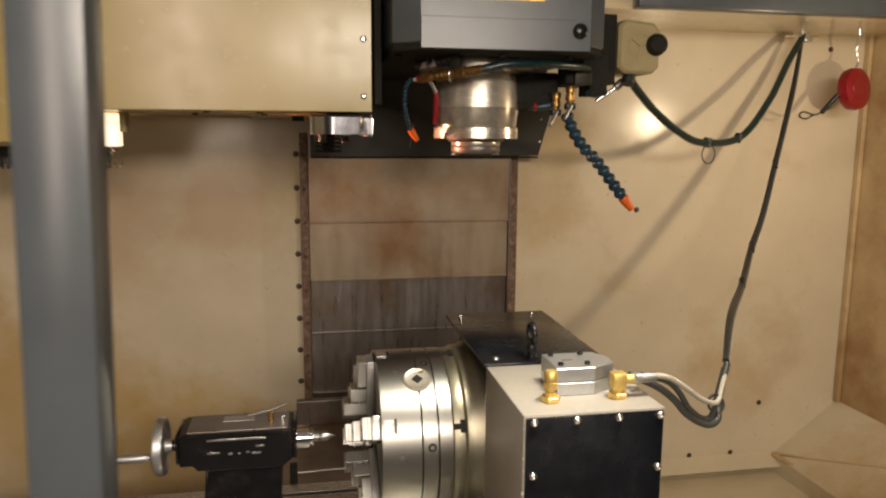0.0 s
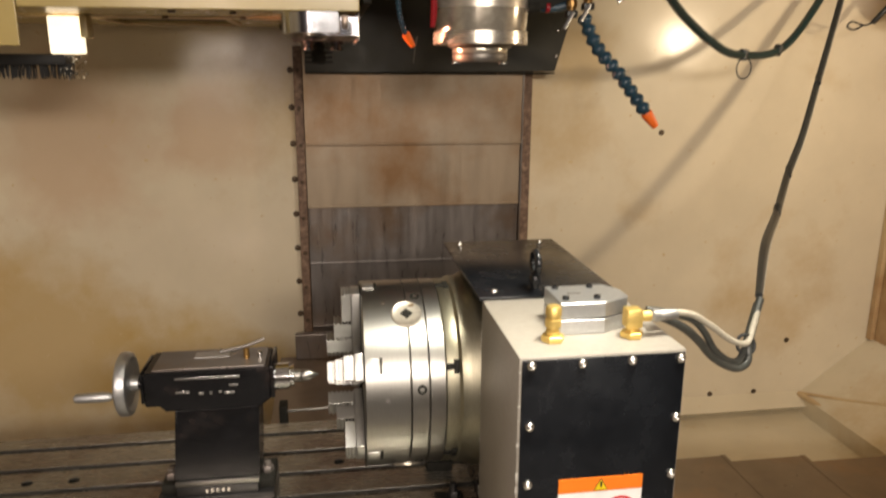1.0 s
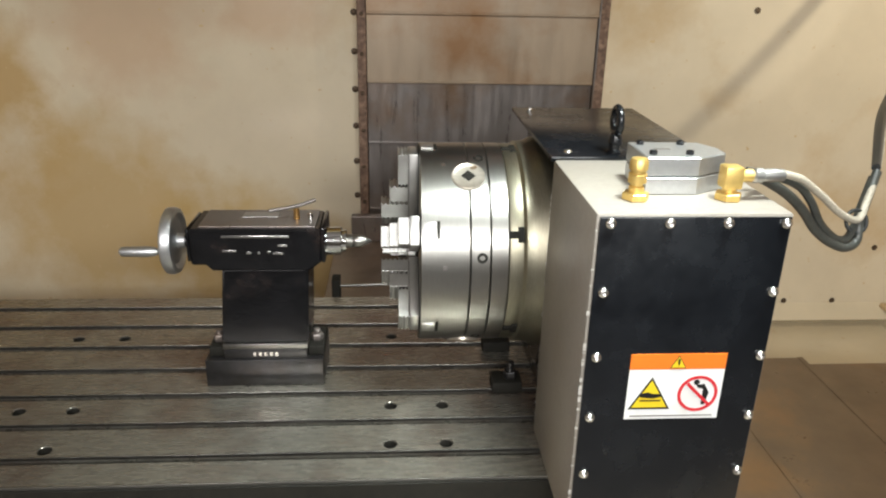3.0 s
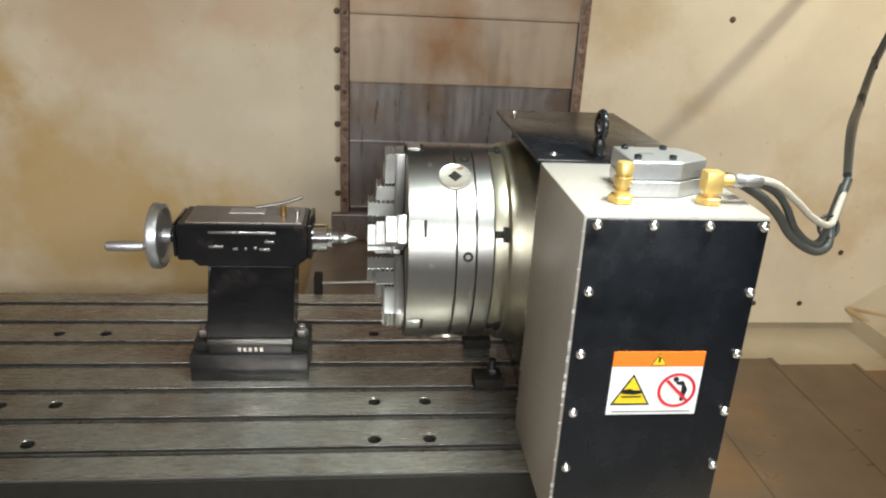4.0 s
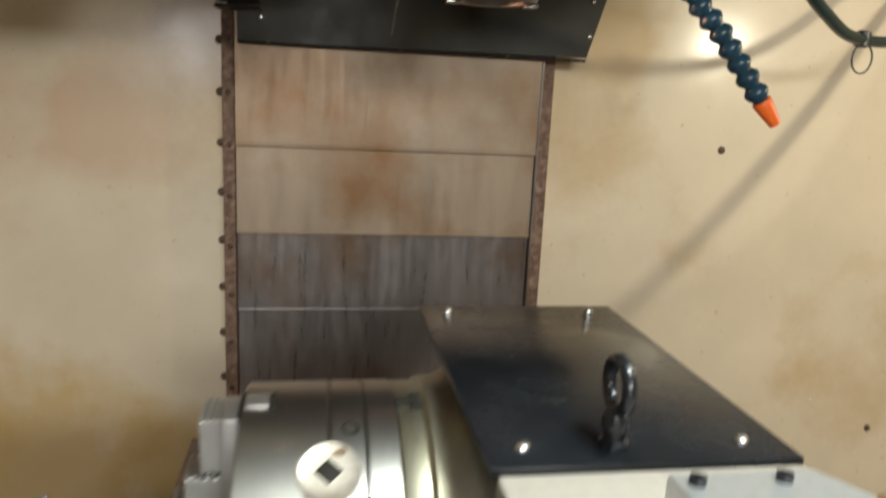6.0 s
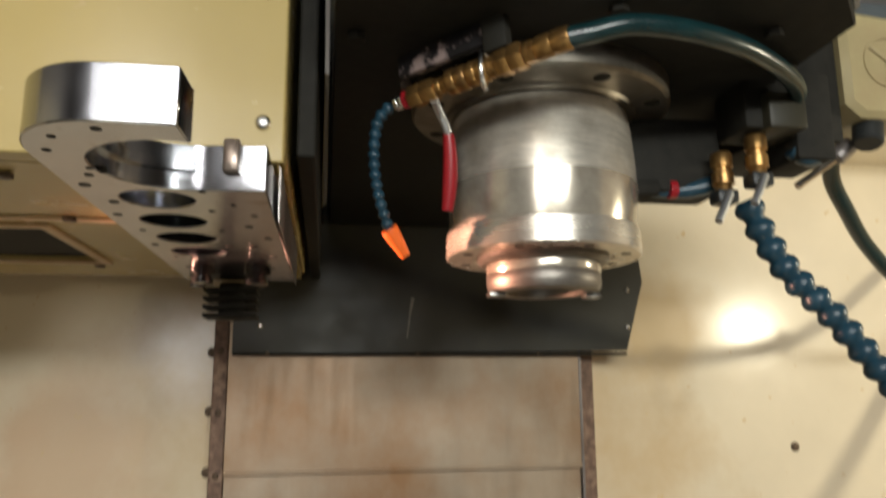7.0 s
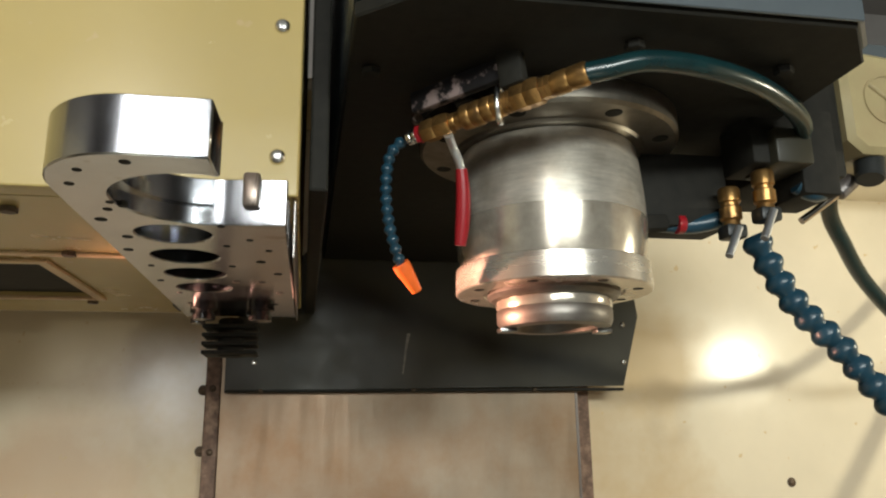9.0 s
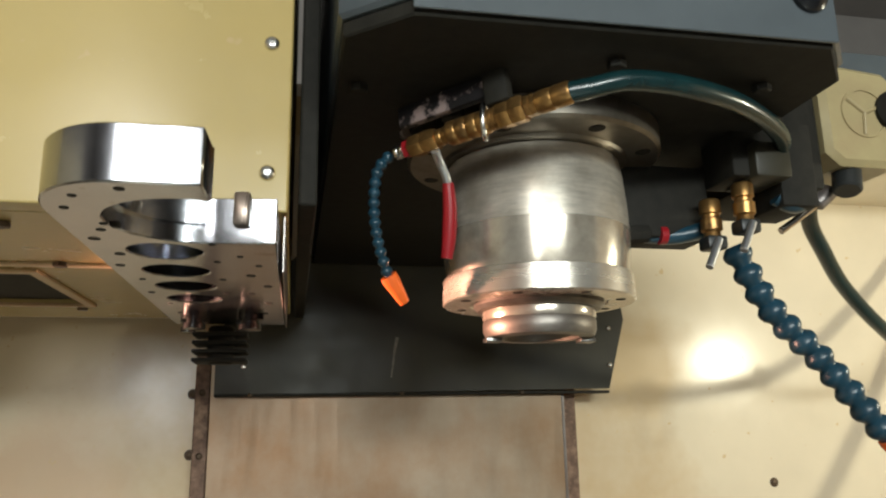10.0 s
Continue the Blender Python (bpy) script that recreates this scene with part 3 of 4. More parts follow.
def tri_sign(cx, cz, h, y, parent, name):
    def t(s):
        return [(cx - 0.58 * h * s, cz - 0.42 * h * s), (cx + 0.58 * h * s, cz - 0.42 * h * s), (cx, cz + 0.58 * h * s)]
    flat(t(1.0), y, "sign_black", name, parent)
    flat(t(0.84), y - 0.0007, "sign_yellow", name + "_face", parent)


tri_sign(0.135, 0.3065, 0.020, -0.5183, lab, "caution_triangle")
flat([(0.1338, 0.304), (0.1362, 0.304), (0.1368, 0.313), (0.1332, 0.313)], -0.5198, "sign_black", "caution_mark", lab)
tri_sign(0.101, 0.2535, 0.052, -0.5181, lab, "hazard_triangle")
flat([(0.086, 0.252), (0.104, 0.250), (0.117, 0.253), (0.116, 0.257), (0.104, 0.2575), (0.097, 0.260), (0.086, 0.2575)], -0.5196, "sign_black", "hazard_mark", lab)
flat([(0.086, 0.2455), (0.116, 0.2455), (0.116, 0.2475), (0.086, 0.2475)], -0.5196, "sign_black", "hazard_mark", lab)
flat(circle(0.169, 0.256, 0.029, 36), -0.5181, "sign_red", "prohibition_ring", lab, [circle(0.169, 0.256, 0.0245, 36)])
flat([(0.176, 0.238), (0.181, 0.238), (0.185, 0.258), (0.177, 0.272), (0.166, 0.270), (0.168, 0.266), (0.176, 0.264)], -0.5181, "sign_black", "prohibition_mark", lab)
flat(circle(0.1655, 0.2745, 0.0042, 14), -0.5181, "sign_black", "prohibition_mark", lab)
flat([(0.1505, 0.2712), (0.1538, 0.2745), (0.1880, 0.2405), (0.1848, 0.2372)], -0.5189, "sign_red", "prohibition_bar", lab)
flat([(0.075, 0.2195), (0.195, 0.2195), (0.195, 0.2210), (0.075, 0.2210)], -0.5181, "guard_dark", "print_line", lab)
# aluminium manifold with brass fittings
mf = part("manifold", slab([(0.086, -0.432), (0.160, -0.432), (0.208, -0.404), (0.208, -0.372), (0.190, -0.338), (0.086, -0.338)], [], 0.5232, 0.5480, plan, 0.0015), "alu", ru, "milled aluminium block", False)
part("manifold_top", slab([(0.086, -0.432), (0.160, -0.432), (0.208, -0.404), (0.208, -0.372), (0.190, -0.338), (0.086, -0.338)], [], 0.5495, 0.5760, plan, 0.0015), "alu", mf, "", False)
for x, y in ((0.100, -0.352), (0.100, -0.412), (0.152, -0.412), (0.160, -0.352)):
    part("cap_screw", lathe([(0.0055, 0), (0.0055, 0.0055), (0.003, 0.006), (0.003, 0.003), (0, 0.003)], (x, y, 0.576), (0, 0, 1), 14, caps=False), "black", mf)
part("engraving", box(0.112, 0.134, -0.386, -0.379, 0.5762, 0.5766, 0), "guard_dark", mf, "", False)
for n_, (fx, fy) in enumerate(((0.068, -0.452), (0.197, -0.452))):
    ft = part("brass_fitting", hexnut((fx, fy, 0.5232), (0, 0, 1), 0.0185, 0.0105), "brass", ru, "shiny brass hose fitting")
    part("stem", lathe([(0.0105, 0), (0.0105, 0.008), (0.0085, 0.010), (0.0085, 0.013), (0.0125, 0.014), (0.0125, 0.026), (0.0105, 0.027), (0.0105, 0.031), (0.0125, 0.032), (0.0125, 0.043), (0.010, 0.047), (0.004, 0.048)],
                       (fx, fy, 0.5335), (0, 0, 1), 24) if n_ == 0 else box(fx - 0.013, fx + 0.013, fy - 0.013, fy + 0.013, 0.540, 0.571, 0.003, rod((fx, fy, 0.5335), (fx, fy, 0.541), 0.0095)), "brass", ft)
    if n_:
        part("outlet", rod((fx + 0.012, fy, 0.557), (fx + 0.030, fy, 0.557), 0.009), "brass", ft)
        part("ferrule", lathe([(0.008, 0), (0.0105, 0.003), (0.0105, 0.014), (0.0085, 0.016), (0.0095, 0.03), (0.0085, 0.045)], (fx + 0.029, fy, 0.557), (1, 0.06, 0), 20), "jaw", ft)
# eye bolt
eb = part("eye_bolt", tube([(0.108, -0.205 + 0.021 * math.sin(a), 0.581 + 0.021 * math.cos(a)) for a in [2 * math.pi * k / 24 for k in range(25)]], 0.0062, n=1), "black", ru, "black eye bolt")
part("shank", lathe([(0.013, 0), (0.013, 0.004), (0.009, 0.006), (0.009, 0.014), (0.0115, 0.016), (0.0115, 0.024), (0.008, 0.034)], (0.108, -0.205, 0.527), (0, 0, 1), 20), "black", eb)
part("slot_mark", box(0.075, 0.098, -0.115, -0.111, 0.5272, 0.5278, 0), "near_black", ru, "", False)
# hold-down clamp at the table
part("hold_down", box(-0.062, -0.001, -0.112, -0.060, 0.001, 0.026, 0.003), "near_black", ru)
part("hold_down_nut", hexnut((-0.024, -0.088, 0.026), (0, 0, 1), 0.014, 0.016, rod((-0.024, -0.088, 0.02), (-0.024, -0.088, 0.062), 0.008)), "dark_steel", ru)
part("hold_down", box(-0.062, -0.001, 0.060, 0.112, 0.001, 0.026, 0.003), "near_black", ru)
settle(ru)

ck = thing("chuck", "large bright steel six-jaw chuck on the rotary unit", "chuck", (-0.1, 0, AX_Z))
on_table.append(ck)
C0 = (0, 0, AX_Z)
R = 0.197


def ring(x0, x1, r0, r1=None, ch=0.0016):
    r1 = r1 or r0
    return lathe([(0.05, x0), (r0 - ch * 1.5, x0), (r0, x0 + ch), (r1, x1 - ch), (r1 - ch, x1), (0.05, x1)], C0, (1, 0, 0), 128)


part("front_body", ring(-0.213, -0.1250, R - 0.0005, R), "steel", ck, "bright turned body")
part("middle_ring", ring(-0.1240, -0.0890, R), "steel", ck)
part("rear_ring", ring(-0.0880, -0.0560, R), "steel", ck)
part("back_plate", lathe([(0.05, -0.0548), (R - 0.002, -0.0548), (R - 0.001, -0.053), (R - 0.001, -0.030), (R + 0.004, -0.024), (R + 0.005, -0.004), (R + 0.012, 0.008), (R + 0.014, 0.0335), (0.05, 0.0335)], C0, (1, 0, 0), 128), "plate_steel", ck, "duller yellowed back plate")
part("bore", lathe([(0.0, -0.190), (0.049, -0.190), (0.051, -0.2125), (0.060, -0.2125), (0.060, -0.216), (0.050, -0.216)], C0, (1, 0, 0), 64, caps=False), "near_black", ck)


def put_ck(name, bm, mat, a, label="", parent=None):
    # modelled with the radius along -y from the axis
    bmesh.ops.transform(bm, matrix=Matrix.Translation(C0) @ Matrix.Rotation(radians(-a), 4, "X"), verts=bm.verts)
    return part(name, bm, mat, parent or ck, label, True)


def comb(x0, x1, r_out, r_in, w, n, depth=0.0032):
    """A jaw step with gripping teeth on both radial ends."""
    def teeth(r, inward):
        pts = []
        for k in range(n):
            a, b = x0 + (x1 - x0) * (k + 0.25) / n, x0 + (x1 - x0) * (k + 0.75) / n
            pts += [(a, r), (a, r + inward), (b, r + inward), (b, r)]
        return pts
    outline = [(x0, -r_out)] + teeth(-r_out, depth) + [(x1, -r_out), (x1, -r_in)] + list(reversed(teeth(-r_in, -depth))) + [(x0, -r_in)]
    return slab(outline, [], -w, w, plan, 0.0006)


JAW = 26
for k in range(6):
    a = JAW + 60 * k
    jw = put_ck("jaw", box(-0.232, -0.2135, -0.190, -0.056, -0.0262, 0.0262, 0.0015), "jaw", a, "stepped hardened steel jaw")
    # rim end of the jaw guide, a shallow key let into the body
    put_ck("guide_end", box(-0.209, -0.186, -0.1992, -0.180, -0.0135, 0.0135, 0.0008), "jaw", a, "", jw)
    # gaps and T-slot are near-black pieces, with their shade in the colour
    put_ck("guide_gap", box(-0.184, -0.179, -0.1982, -0.180, -0.016, 0.016, 0), "near_black", a, "", jw)
    put_ck("guide_gap", box(-0.2145, -0.2132, -0.196, -0.05, -0.030, 0.030, 0), "near_black", a, "", jw)
    top = comb(-0.2525, -0.2325, 0.190, 0.126, 0.0235, 3)
    put_ck("top_jaw", top, "jaw", a, "", jw)
    top = comb(-0.2690, -0.2325, 0.1245, 0.090, 0.0215, 4)
    put_ck("top_jaw", top, "jaw", a, "", jw)
    top = comb(-0.2850, -0.2325, 0.0885, 0.056, 0.0195, 6)
    put_ck("top_jaw", top, "jaw", a, "", jw)
    put_ck("jaw_step_gap", box(-0.2515, -0.234, -0.1262, -0.1243, -0.0238, 0.0238, 0), "near_black", a, "", jw)
    for r, x in ((0.160, -0.2525), (0.108, -0.269)):
        put_ck("jaw_screw", rod((x - 0.0004, -r, 0), (x + 0.006, -r, 0), 0.0065, seg=14), "near_black", a, "", jw)
    # T-slot window at the back plate
    put_ck("tee_slot", box(-0.0560, -0.0400, -0.1992, -0.185, -0.0065, 0.0065, 0.0005, box(-0.0405, -0.0300, -0.2000, -0.185, -0.0140, 0.0140, 0.0005)), "near_black", a - 2.5)
    # oil screw
    put_ck("plug_screw", lathe([(0.0095, 0), (0.0095, 0.0012), (0.0070, 0.0016), (0.0062, 0.0008), (0.0045, 0.0004), (0, 0.0004)], (-0.104, -0.1965, 0), (0, -1, 0), 24, caps=False), "near_black", a - 14.5)
    put_ck("oil_pin", lathe([(0.0045, 0), (0.0045, 0.0012), (0, 0.0016)], (-0.170, -0.1962, 0), (0, -1, 0), 14, caps=False), "guard_dark", a - 20)
for a in (JAW + 31, JAW + 151, JAW + 271):
    so = put_ck("key_socket", lathe([(0.0310, 0), (0.0310, 0.0042), (0.0295, 0.0056), (0.0290, 0.0052), (0.0200, 0.0045), (0.0130, 0.0040), (0.0120, 0.0040)], (-0.1255, -0.1940, 0), (0, -1, 0), 48), "steel_v", a, "round key socket")
    # raised square in near-black paints the shade of the key hole
    hole = box(-0.0095, 0.0095, -0.1990, -0.196, -0.0095, 0.0095, 0.001)
    hole.transform(Matrix.Translation((-0.1255, 0, 0)) @ Matrix.Rotation(radians(45), 4, "Y"))
    put_ck("square_hole", hole, "near_black", a, "", so)
settle(ck)

# hydraulic hoses that rise from the unit
hs = thing("hose_bundle", "black rubber hoses and a pale braided line beside the unit", "hose", (0.45, -0.35, 0.42))
on_table.append(hs)
KN = Vector((0.467, -0.338, 0.451))
part("braided_hose", tube([(0.268, -0.449, 0.557), (0.269, -0.440, 0.557), (0.315, -0.420, 0.543), (0.367, -0.395, 0.510), (0.417, -0.370, 0.475), (0.464, -0.345, 0.457), (0.492, -0.315, 0.478), (0.530, -0.270, 0.508)], 0.0056), "braid", hs, "pale braided line")
part("hose", tube([(0.238, -0.430, 0.550), (0.258, -0.425, 0.544), (0.308, -0.405, 0.516), (0.346, -0.390, 0.485), (0.378, -0.375, 0.452), (0.413, -0.365, 0.427), (0.446, -0.355, 0.414), (0.469, -0.345, 0.421), (0.474, -0.335, 0.447), (0.494, -0.310, 0.472), (0.529, -0.270, 0.513)], 0.0074), "hose_grey", hs, "dark grey hose")
part("hose", tube([(0.238, -0.410, 0.552), (0.279, -0.415, 0.546), (0.329, -0.395, 0.525), (0.358, -0.385, 0.498), (0.385, -0.375, 0.461), (0.422, -0.360, 0.432), (0.448, -0.350, 0.427), (0.467, -0.335, 0.442), (0.487, -0.310, 0.462), (0.523, -0.270, 0.503)], 0.0062), "hose_grey", hs)
part("cable_tie", tube([KN + 0.017 * Vector((math.cos(a), 0.4 * math.sin(a), math.sin(a))) for a in [2 * math.pi * k / 16 for k in range(17)]], 0.003, n=1), "rubber", hs)
settle(hs)
for ob in on_table:
    ob.location.x += TX

up = thing("cable_bundle", "bundle of black cables rising to the roof", "cable", (1.5, 0.9, 1.40))
A, B = Vector((0.546, -0.27, 0.530)), Vector((1.720, 1.20, 1.412))
for k, (r, mt, dx, sag) in enumerate(((0.0066, "rubber", 0.0, 0.0), (0.0050, "hose_grey", 0.006, 0.008), (0.0054, "rubber", -0.006, -0.005), (0.0040, "braid", 0.010, 0.014))):
    pts = [A + Vector((dx * 0.4, 0, -0.01)), (0.735 + dx, 0.02, 0.545 - sag * 0.3), (1.005 + dx, 0.40, 0.538 - sag * 0.7), (1.200 + dx, 0.66, 0.612 - sag * 1.0), (1.315 + dx, 0.78, 0.714 - sag * 1.0), (1.446 + dx, 0.92, 0.895 - sag * 0.9), (1.528 + dx, 1.00, 1.036 - sag * 0.6), (1.627 + dx, 1.10, 1.209 - sag * 0.3), B + Vector((dx * 0.4, 0, 0))]
    part("cable", tube(pts, r), mt, up, "pale line" if mt == "braid" else "")
for q in ((1.005, 0.40, 0.538), (1.200, 0.66, 0.612), (1.446, 0.92, 0.895)):
    part("tape", rod(Vector(q) - Vector((0.014, 0.02, 0.012)), Vector(q) + Vector((0.014, 0.02, 0.012)), 0.0112), "rubber", up)
settle(up)

# hose from the head to the roof, with its ties
hh = thing("feed_hose", "dark green hose hanging in a loop below the roof", "hose", (0.6, 0.45, 1.17))
part("hose", tube([(0.640, 0.50, 1.215), (0.662, 0.55, 1.192), (0.697, 0.60, 1.165), (0.747, 0.64, 1.130), (0.829, 0.70, 1.079), (0.948, 0.76, 1.014), (1.082, 0.83, 0.975), (1.289, 0.92, 0.995), (1.464, 1.02, 1.135), (1.607, 1.12, 1.300), (1.724, 1.20, 1.417)], 0.0135), "green", hh)
part("tie", tube([(1.120 + 0.026 * math.sin(a), 0.848, 0.932 + 0.034 * math.cos(a)) for a in [2 * math.pi * k / 20 for k in range(21)]], 0.0022, n=1), "rubber", hh, "loose cable tie")
part("tie", rod((1.108, 0.845, 0.958), (1.114, 0.845, 0.992), 0.016), "rubber", hh)
part("tie", rod((1.269, 0.912, 0.979), (1.285, 0.918, 1.005), 0.016), "rubber", hh)
settle(hh)
# hanger at the roof
hg = thing("cable_hanger", "bright steel bracket clamping the cables under the roof", "bracket", (1.53, 0.9, 1.5))
part("plate", box(1.44, 1.57, 0.885, 0.915, 1.386, 1.396, 0.002), "chrome", hg)
part("stem", box(1.500, 1.526, 0.89, 0.91, 1.396, 1.476, 0.002), "alu", hg)
part("film", box(1.505, 1.540, 0.875, 0.93, 1.367, 1.385, 0.004), "alu", hg)
settle(hg)
shift(hg, 0.210, 0.300, 0.024)
# red reel
rl = thing("tool_reel", "round red plastic retracting reel hanging from a hook", "reel", (1.886, 1.08, 1.30))
RC = Vector((1.890, 1.08, 1.194))
part("case", lathe([(0.0, -0.027), (0.070, -0.027), (0.083, -0.020), (0.087, 0.0), (0.083, 0.020), (0.070, 0.027), (0.0, 0.027)], RC, (0.35, -1, 0.1), 48, caps=False), "red", rl)
part("hub", lathe([(0.0, 0.027), (0.050, 0.027), (0.048, 0.030), (0.0, 0.0305)], RC, (0.35, -1, 0.1), 32, caps=False), "red", rl)
part("hook", tube([RC + Vector((0.0, 0, 0.085)), RC + Vector((0.008, 0, 0.12)), RC + Vector((-0.004, 0, 0.16)), RC + Vector((0.003, 0, 0.21)), RC + Vector((0.0, 0.0, 0.248))], 0.0045), "chrome", rl)
part("strap", tube([RC + Vector((-0.078, -0.011, -0.022)), RC + Vector((-0.112, 0.0, -0.067)), RC + Vector((-0.140, 0.0, -0.096))], 0.010, n=5), "rubber", rl)
part("cord", tube([RC + Vector((-0.140, 0, -0.096)), RC + Vector((-0.174, 0, -0.106)), RC + Vector((-0.225, 0, -0.095)), RC + Vector((-0.242, 0, -0.112)), RC + Vector((-0.213, 0, -0.123)), RC + Vector((-0.180, 0, -0.108))], 0.0034), "rubber", rl)
settle(rl)

# ---------------------------------------------------------------- spindle head
hd = thing("headstock", "blue-grey and black spindle head cover", "machine head", (0.08, 0.6, 1.2))
HP = [(-0.128, 0.158), (-0.066, 0.106), (0.354, 0.100), (0.415, 0.166), (0.417, 0.285), (0.417, 1.19), (-0.128, 1.19)]
part("cover", slab(HP, [], 1.2155, 1.80, plan, 0.004), "blue_grey", hd, "blue-grey painted cover", False)
part("underside", slab([(-0.123, 0.163), (-0.064, 0.112), (0.352, 0.106), (0.410, 0.169), (0.412, 0.287), (0.412, 1.18), (-0.123, 1.18)], [], 1.199, 1.215, plan, 0.002), "near_black", hd, "black underside", False)
part("face_band", slab([(-0.066, 0.1042), (0.354, 0.0982), (0.354, 0.102), (-0.066, 0.108)], [], 1.202, 1.276, plan, 0.001), "blue_grey", hd, "lighter lower band", False)
part("name_plate", slab([(0.045, 0.1022), (0.235, 0.1008), (0.235, 0.105), (0.045, 0.1065)], [], 1.318, 1.38, plan), "plate_gold", hd, "yellow engraved plate", False)
part("knob", lathe([(0.019, 0), (0.019, 0.004), (0.015, 0.009), (0.008, 0.012), (0, 0.0125)], (0.326, 0.0985, 1.250), (0.01, -1, 0), 24, caps=False), "black", hd)
for x, y in ((-0.10, 0.26), (0.150, 0.165), (0.40, 0.27), (0.33, 0.19)):
    part("bolt", hexnut((x, y, 1.198), (0, 0, -1), 0.010, 0.008), "near_black", hd)
settle(hd)
# black apron behind the spindle
ap = thing("apron", "oily black sheet apron behind the spindle", "apron", (0.1, 1.2, 0.9))
part("sheet", slab([(-0.325, 0.910), (0.578, 0.917), (0.625, 1.080), (0.600, 1.30), (0.55, 1.62), (-0.10, 1.62), (-0.13, 1.25), (-0.325, 1.045)], [], 1.206, 1.200, lambda u, v, w: (u, w, v)), "black_oil", ap, "", False)
part("hem", box(-0.325, 0.578, 1.199, 1.226, 0.906, 0.9125, 0.002), "near_black", ap, "", False)
# sheet added in the gap beside the changer, its shade painted near-black
part("side_plate", box(-0.160, -0.140, 0.30, 1.19, 1.075, 1.62, 0.003), "near_black", ap, "near-black sheet filling the shaded gap", False)
part("drip_mark", slab([(0.055, 0.945), (0.058, 0.945), (0.068, 1.01), (0.074, 1.035), (0.066, 1.035), (0.062, 1.01)], [], 1.1995, 1.1988, lambda u, v, w: (u, w, v)), "dried", ap, "pale dried coolant streak", False)
for x, z in ((-0.266, 0.970), (0.582, 0.972), (-0.19, 1.10), (0.585, 1.06)):
    part("screw", dome_screw((x, 1.2, z), (0, -1, 0), 0.006), "screw", ap)
for x in (-0.25, 0.08, 0.36):
    part("screw", dome_screw((x, 1.199, 0.909), (0, -1, 0), 0.005), "screw_dark", ap)
settle(ap)
# spindle nose
SX, SY = 0.137, 0.402
sp = thing("spindle", "worn bright steel spindle nose under the head", "spindle", (SX, SY, 1.2))


def turn(prof, seg=96, caps=False):
    return lathe(prof, (SX, SY, 0), (0, 0, 1), seg, caps=caps)


part("top_flange", turn([(0.0, 1.199), (0.160, 1.199), (0.162, 1.196), (0.162, 1.158), (0.158, 1.154), (0.120, 1.152), (0.118, 1.148), (0.0, 1.148)]), "flange", sp, "dull oily steel flange")
part("sleeve", turn([(0.0, 1.1475), (0.1080, 1.1475), (0.1100, 1.145), (0.1130, 1.125), (0.1160, 1.090), (0.1175, 1.0585), (0.1175, 1.057)]), "steel_v", sp, "scuffed turned sleeve")
part("band", turn([(0.1175, 1.057), (0.1180, 1.0562), (0.1172, 1.045), (0.1155, 1.020), (0.1130, 1.0035)]), "spindle_cone", sp, "dull conical lower band")
part("collar", turn([(0.1120, 1.0035), (0.1168, 1.0030), (0.1180, 1.0018), (0.1190, 0.9733), (0.1172, 0.9715), (0.086, 0.9715), (0.084, 0.9735), (0.0, 0.9735)]), "steel_band", sp, "bright pitted collar with bolt holes")
part("recess_ring", turn([(0.0, 0.973), (0.080, 0.973), (0.081, 0.969), (0.076, 0.964), (0.0695, 0.9632)]), "nose", sp, "dark recessed ring")
part("nose_ring", turn([(0.0690, 0.963), (0.0695, 0.9625), (0.0700, 0.956), (0.0690, 0.9515)]), "spindle_cone", sp, "brighter ring above the nose")
part("nose", turn([(0.0685, 0.9515), (0.0695, 0.950), (0.0695, 0.938), (0.0665, 0.931), (0.062, 0.930), (0.048, 0.930), (0.040, 0.95), (0.034, 0.965), (0, 0.965)]), "nose", sp, "dark spindle nose with taper bore")
for k in range(8):
    a = 2 * math.pi * (k + 0.3) / 8
    # bolt holes are near-black plugs that carry the shade as colour
    part("bolt_hole", rod((SX + 0.101 * math.cos(a), SY + 0.101 * math.sin(a), 0.9711), (SX + 0.101 * math.cos(a), SY + 0.101 * math.sin(a), 0.976), 0.0065, seg=14), "near_black", sp)
    part("flange_bolt", rod((SX + 0.140 * math.cos(a), SY + 0.140 * math.sin(a), 1.1525), (SX + 0.140 * math.cos(a), SY + 0.140 * math.sin(a), 1.158), 0.010, seg=14), "near_black", sp)
for sg in (-1, 1):
    part("drive_key", box(SX + sg * 0.060 - 0.010, SX + sg * 0.060 + 0.010, SY - 0.009, SY + 0.009, 0.925, 0.930, 0.001), "steel", sp)
settle(sp)
shift(sp, 0, 0, 0.016)


def segmented(root, points, r, count, mat="blue"):
    """Ball-jointed coolant line: each segment a link of its own."""
    ps = spline(points, 16)
    acc = [0.0]
    for a, b in zip(ps, ps[1:]):
        acc.append(acc[-1] + (b - a).length)
    step = acc[-1] / count

    def at(s):
        for k in range(len(acc) - 1):
            if acc[k + 1] >= s:
                return ps[k].lerp(ps[k + 1], (s - acc[k]) / max(1e-9, acc[k + 1] - acc[k]))
        return ps[-1]

    for k in range(count):
        p, q = at(k * step), at((k + 1) * step)
        h = (q - p).length
        part("segment", lathe([(r * 0.62, 0), (r * 0.75, h * 0.08), (r * 0.98, h * 0.28), (r * 1.03, h * 0.45), (r * 0.93, h * 0.66), (r * 0.70, h * 0.84), (r * 0.62, h * 1.06)], p, q - p, 18), mat, root)
    return ps[-1], (ps[-1] - ps[-3]).normalized()


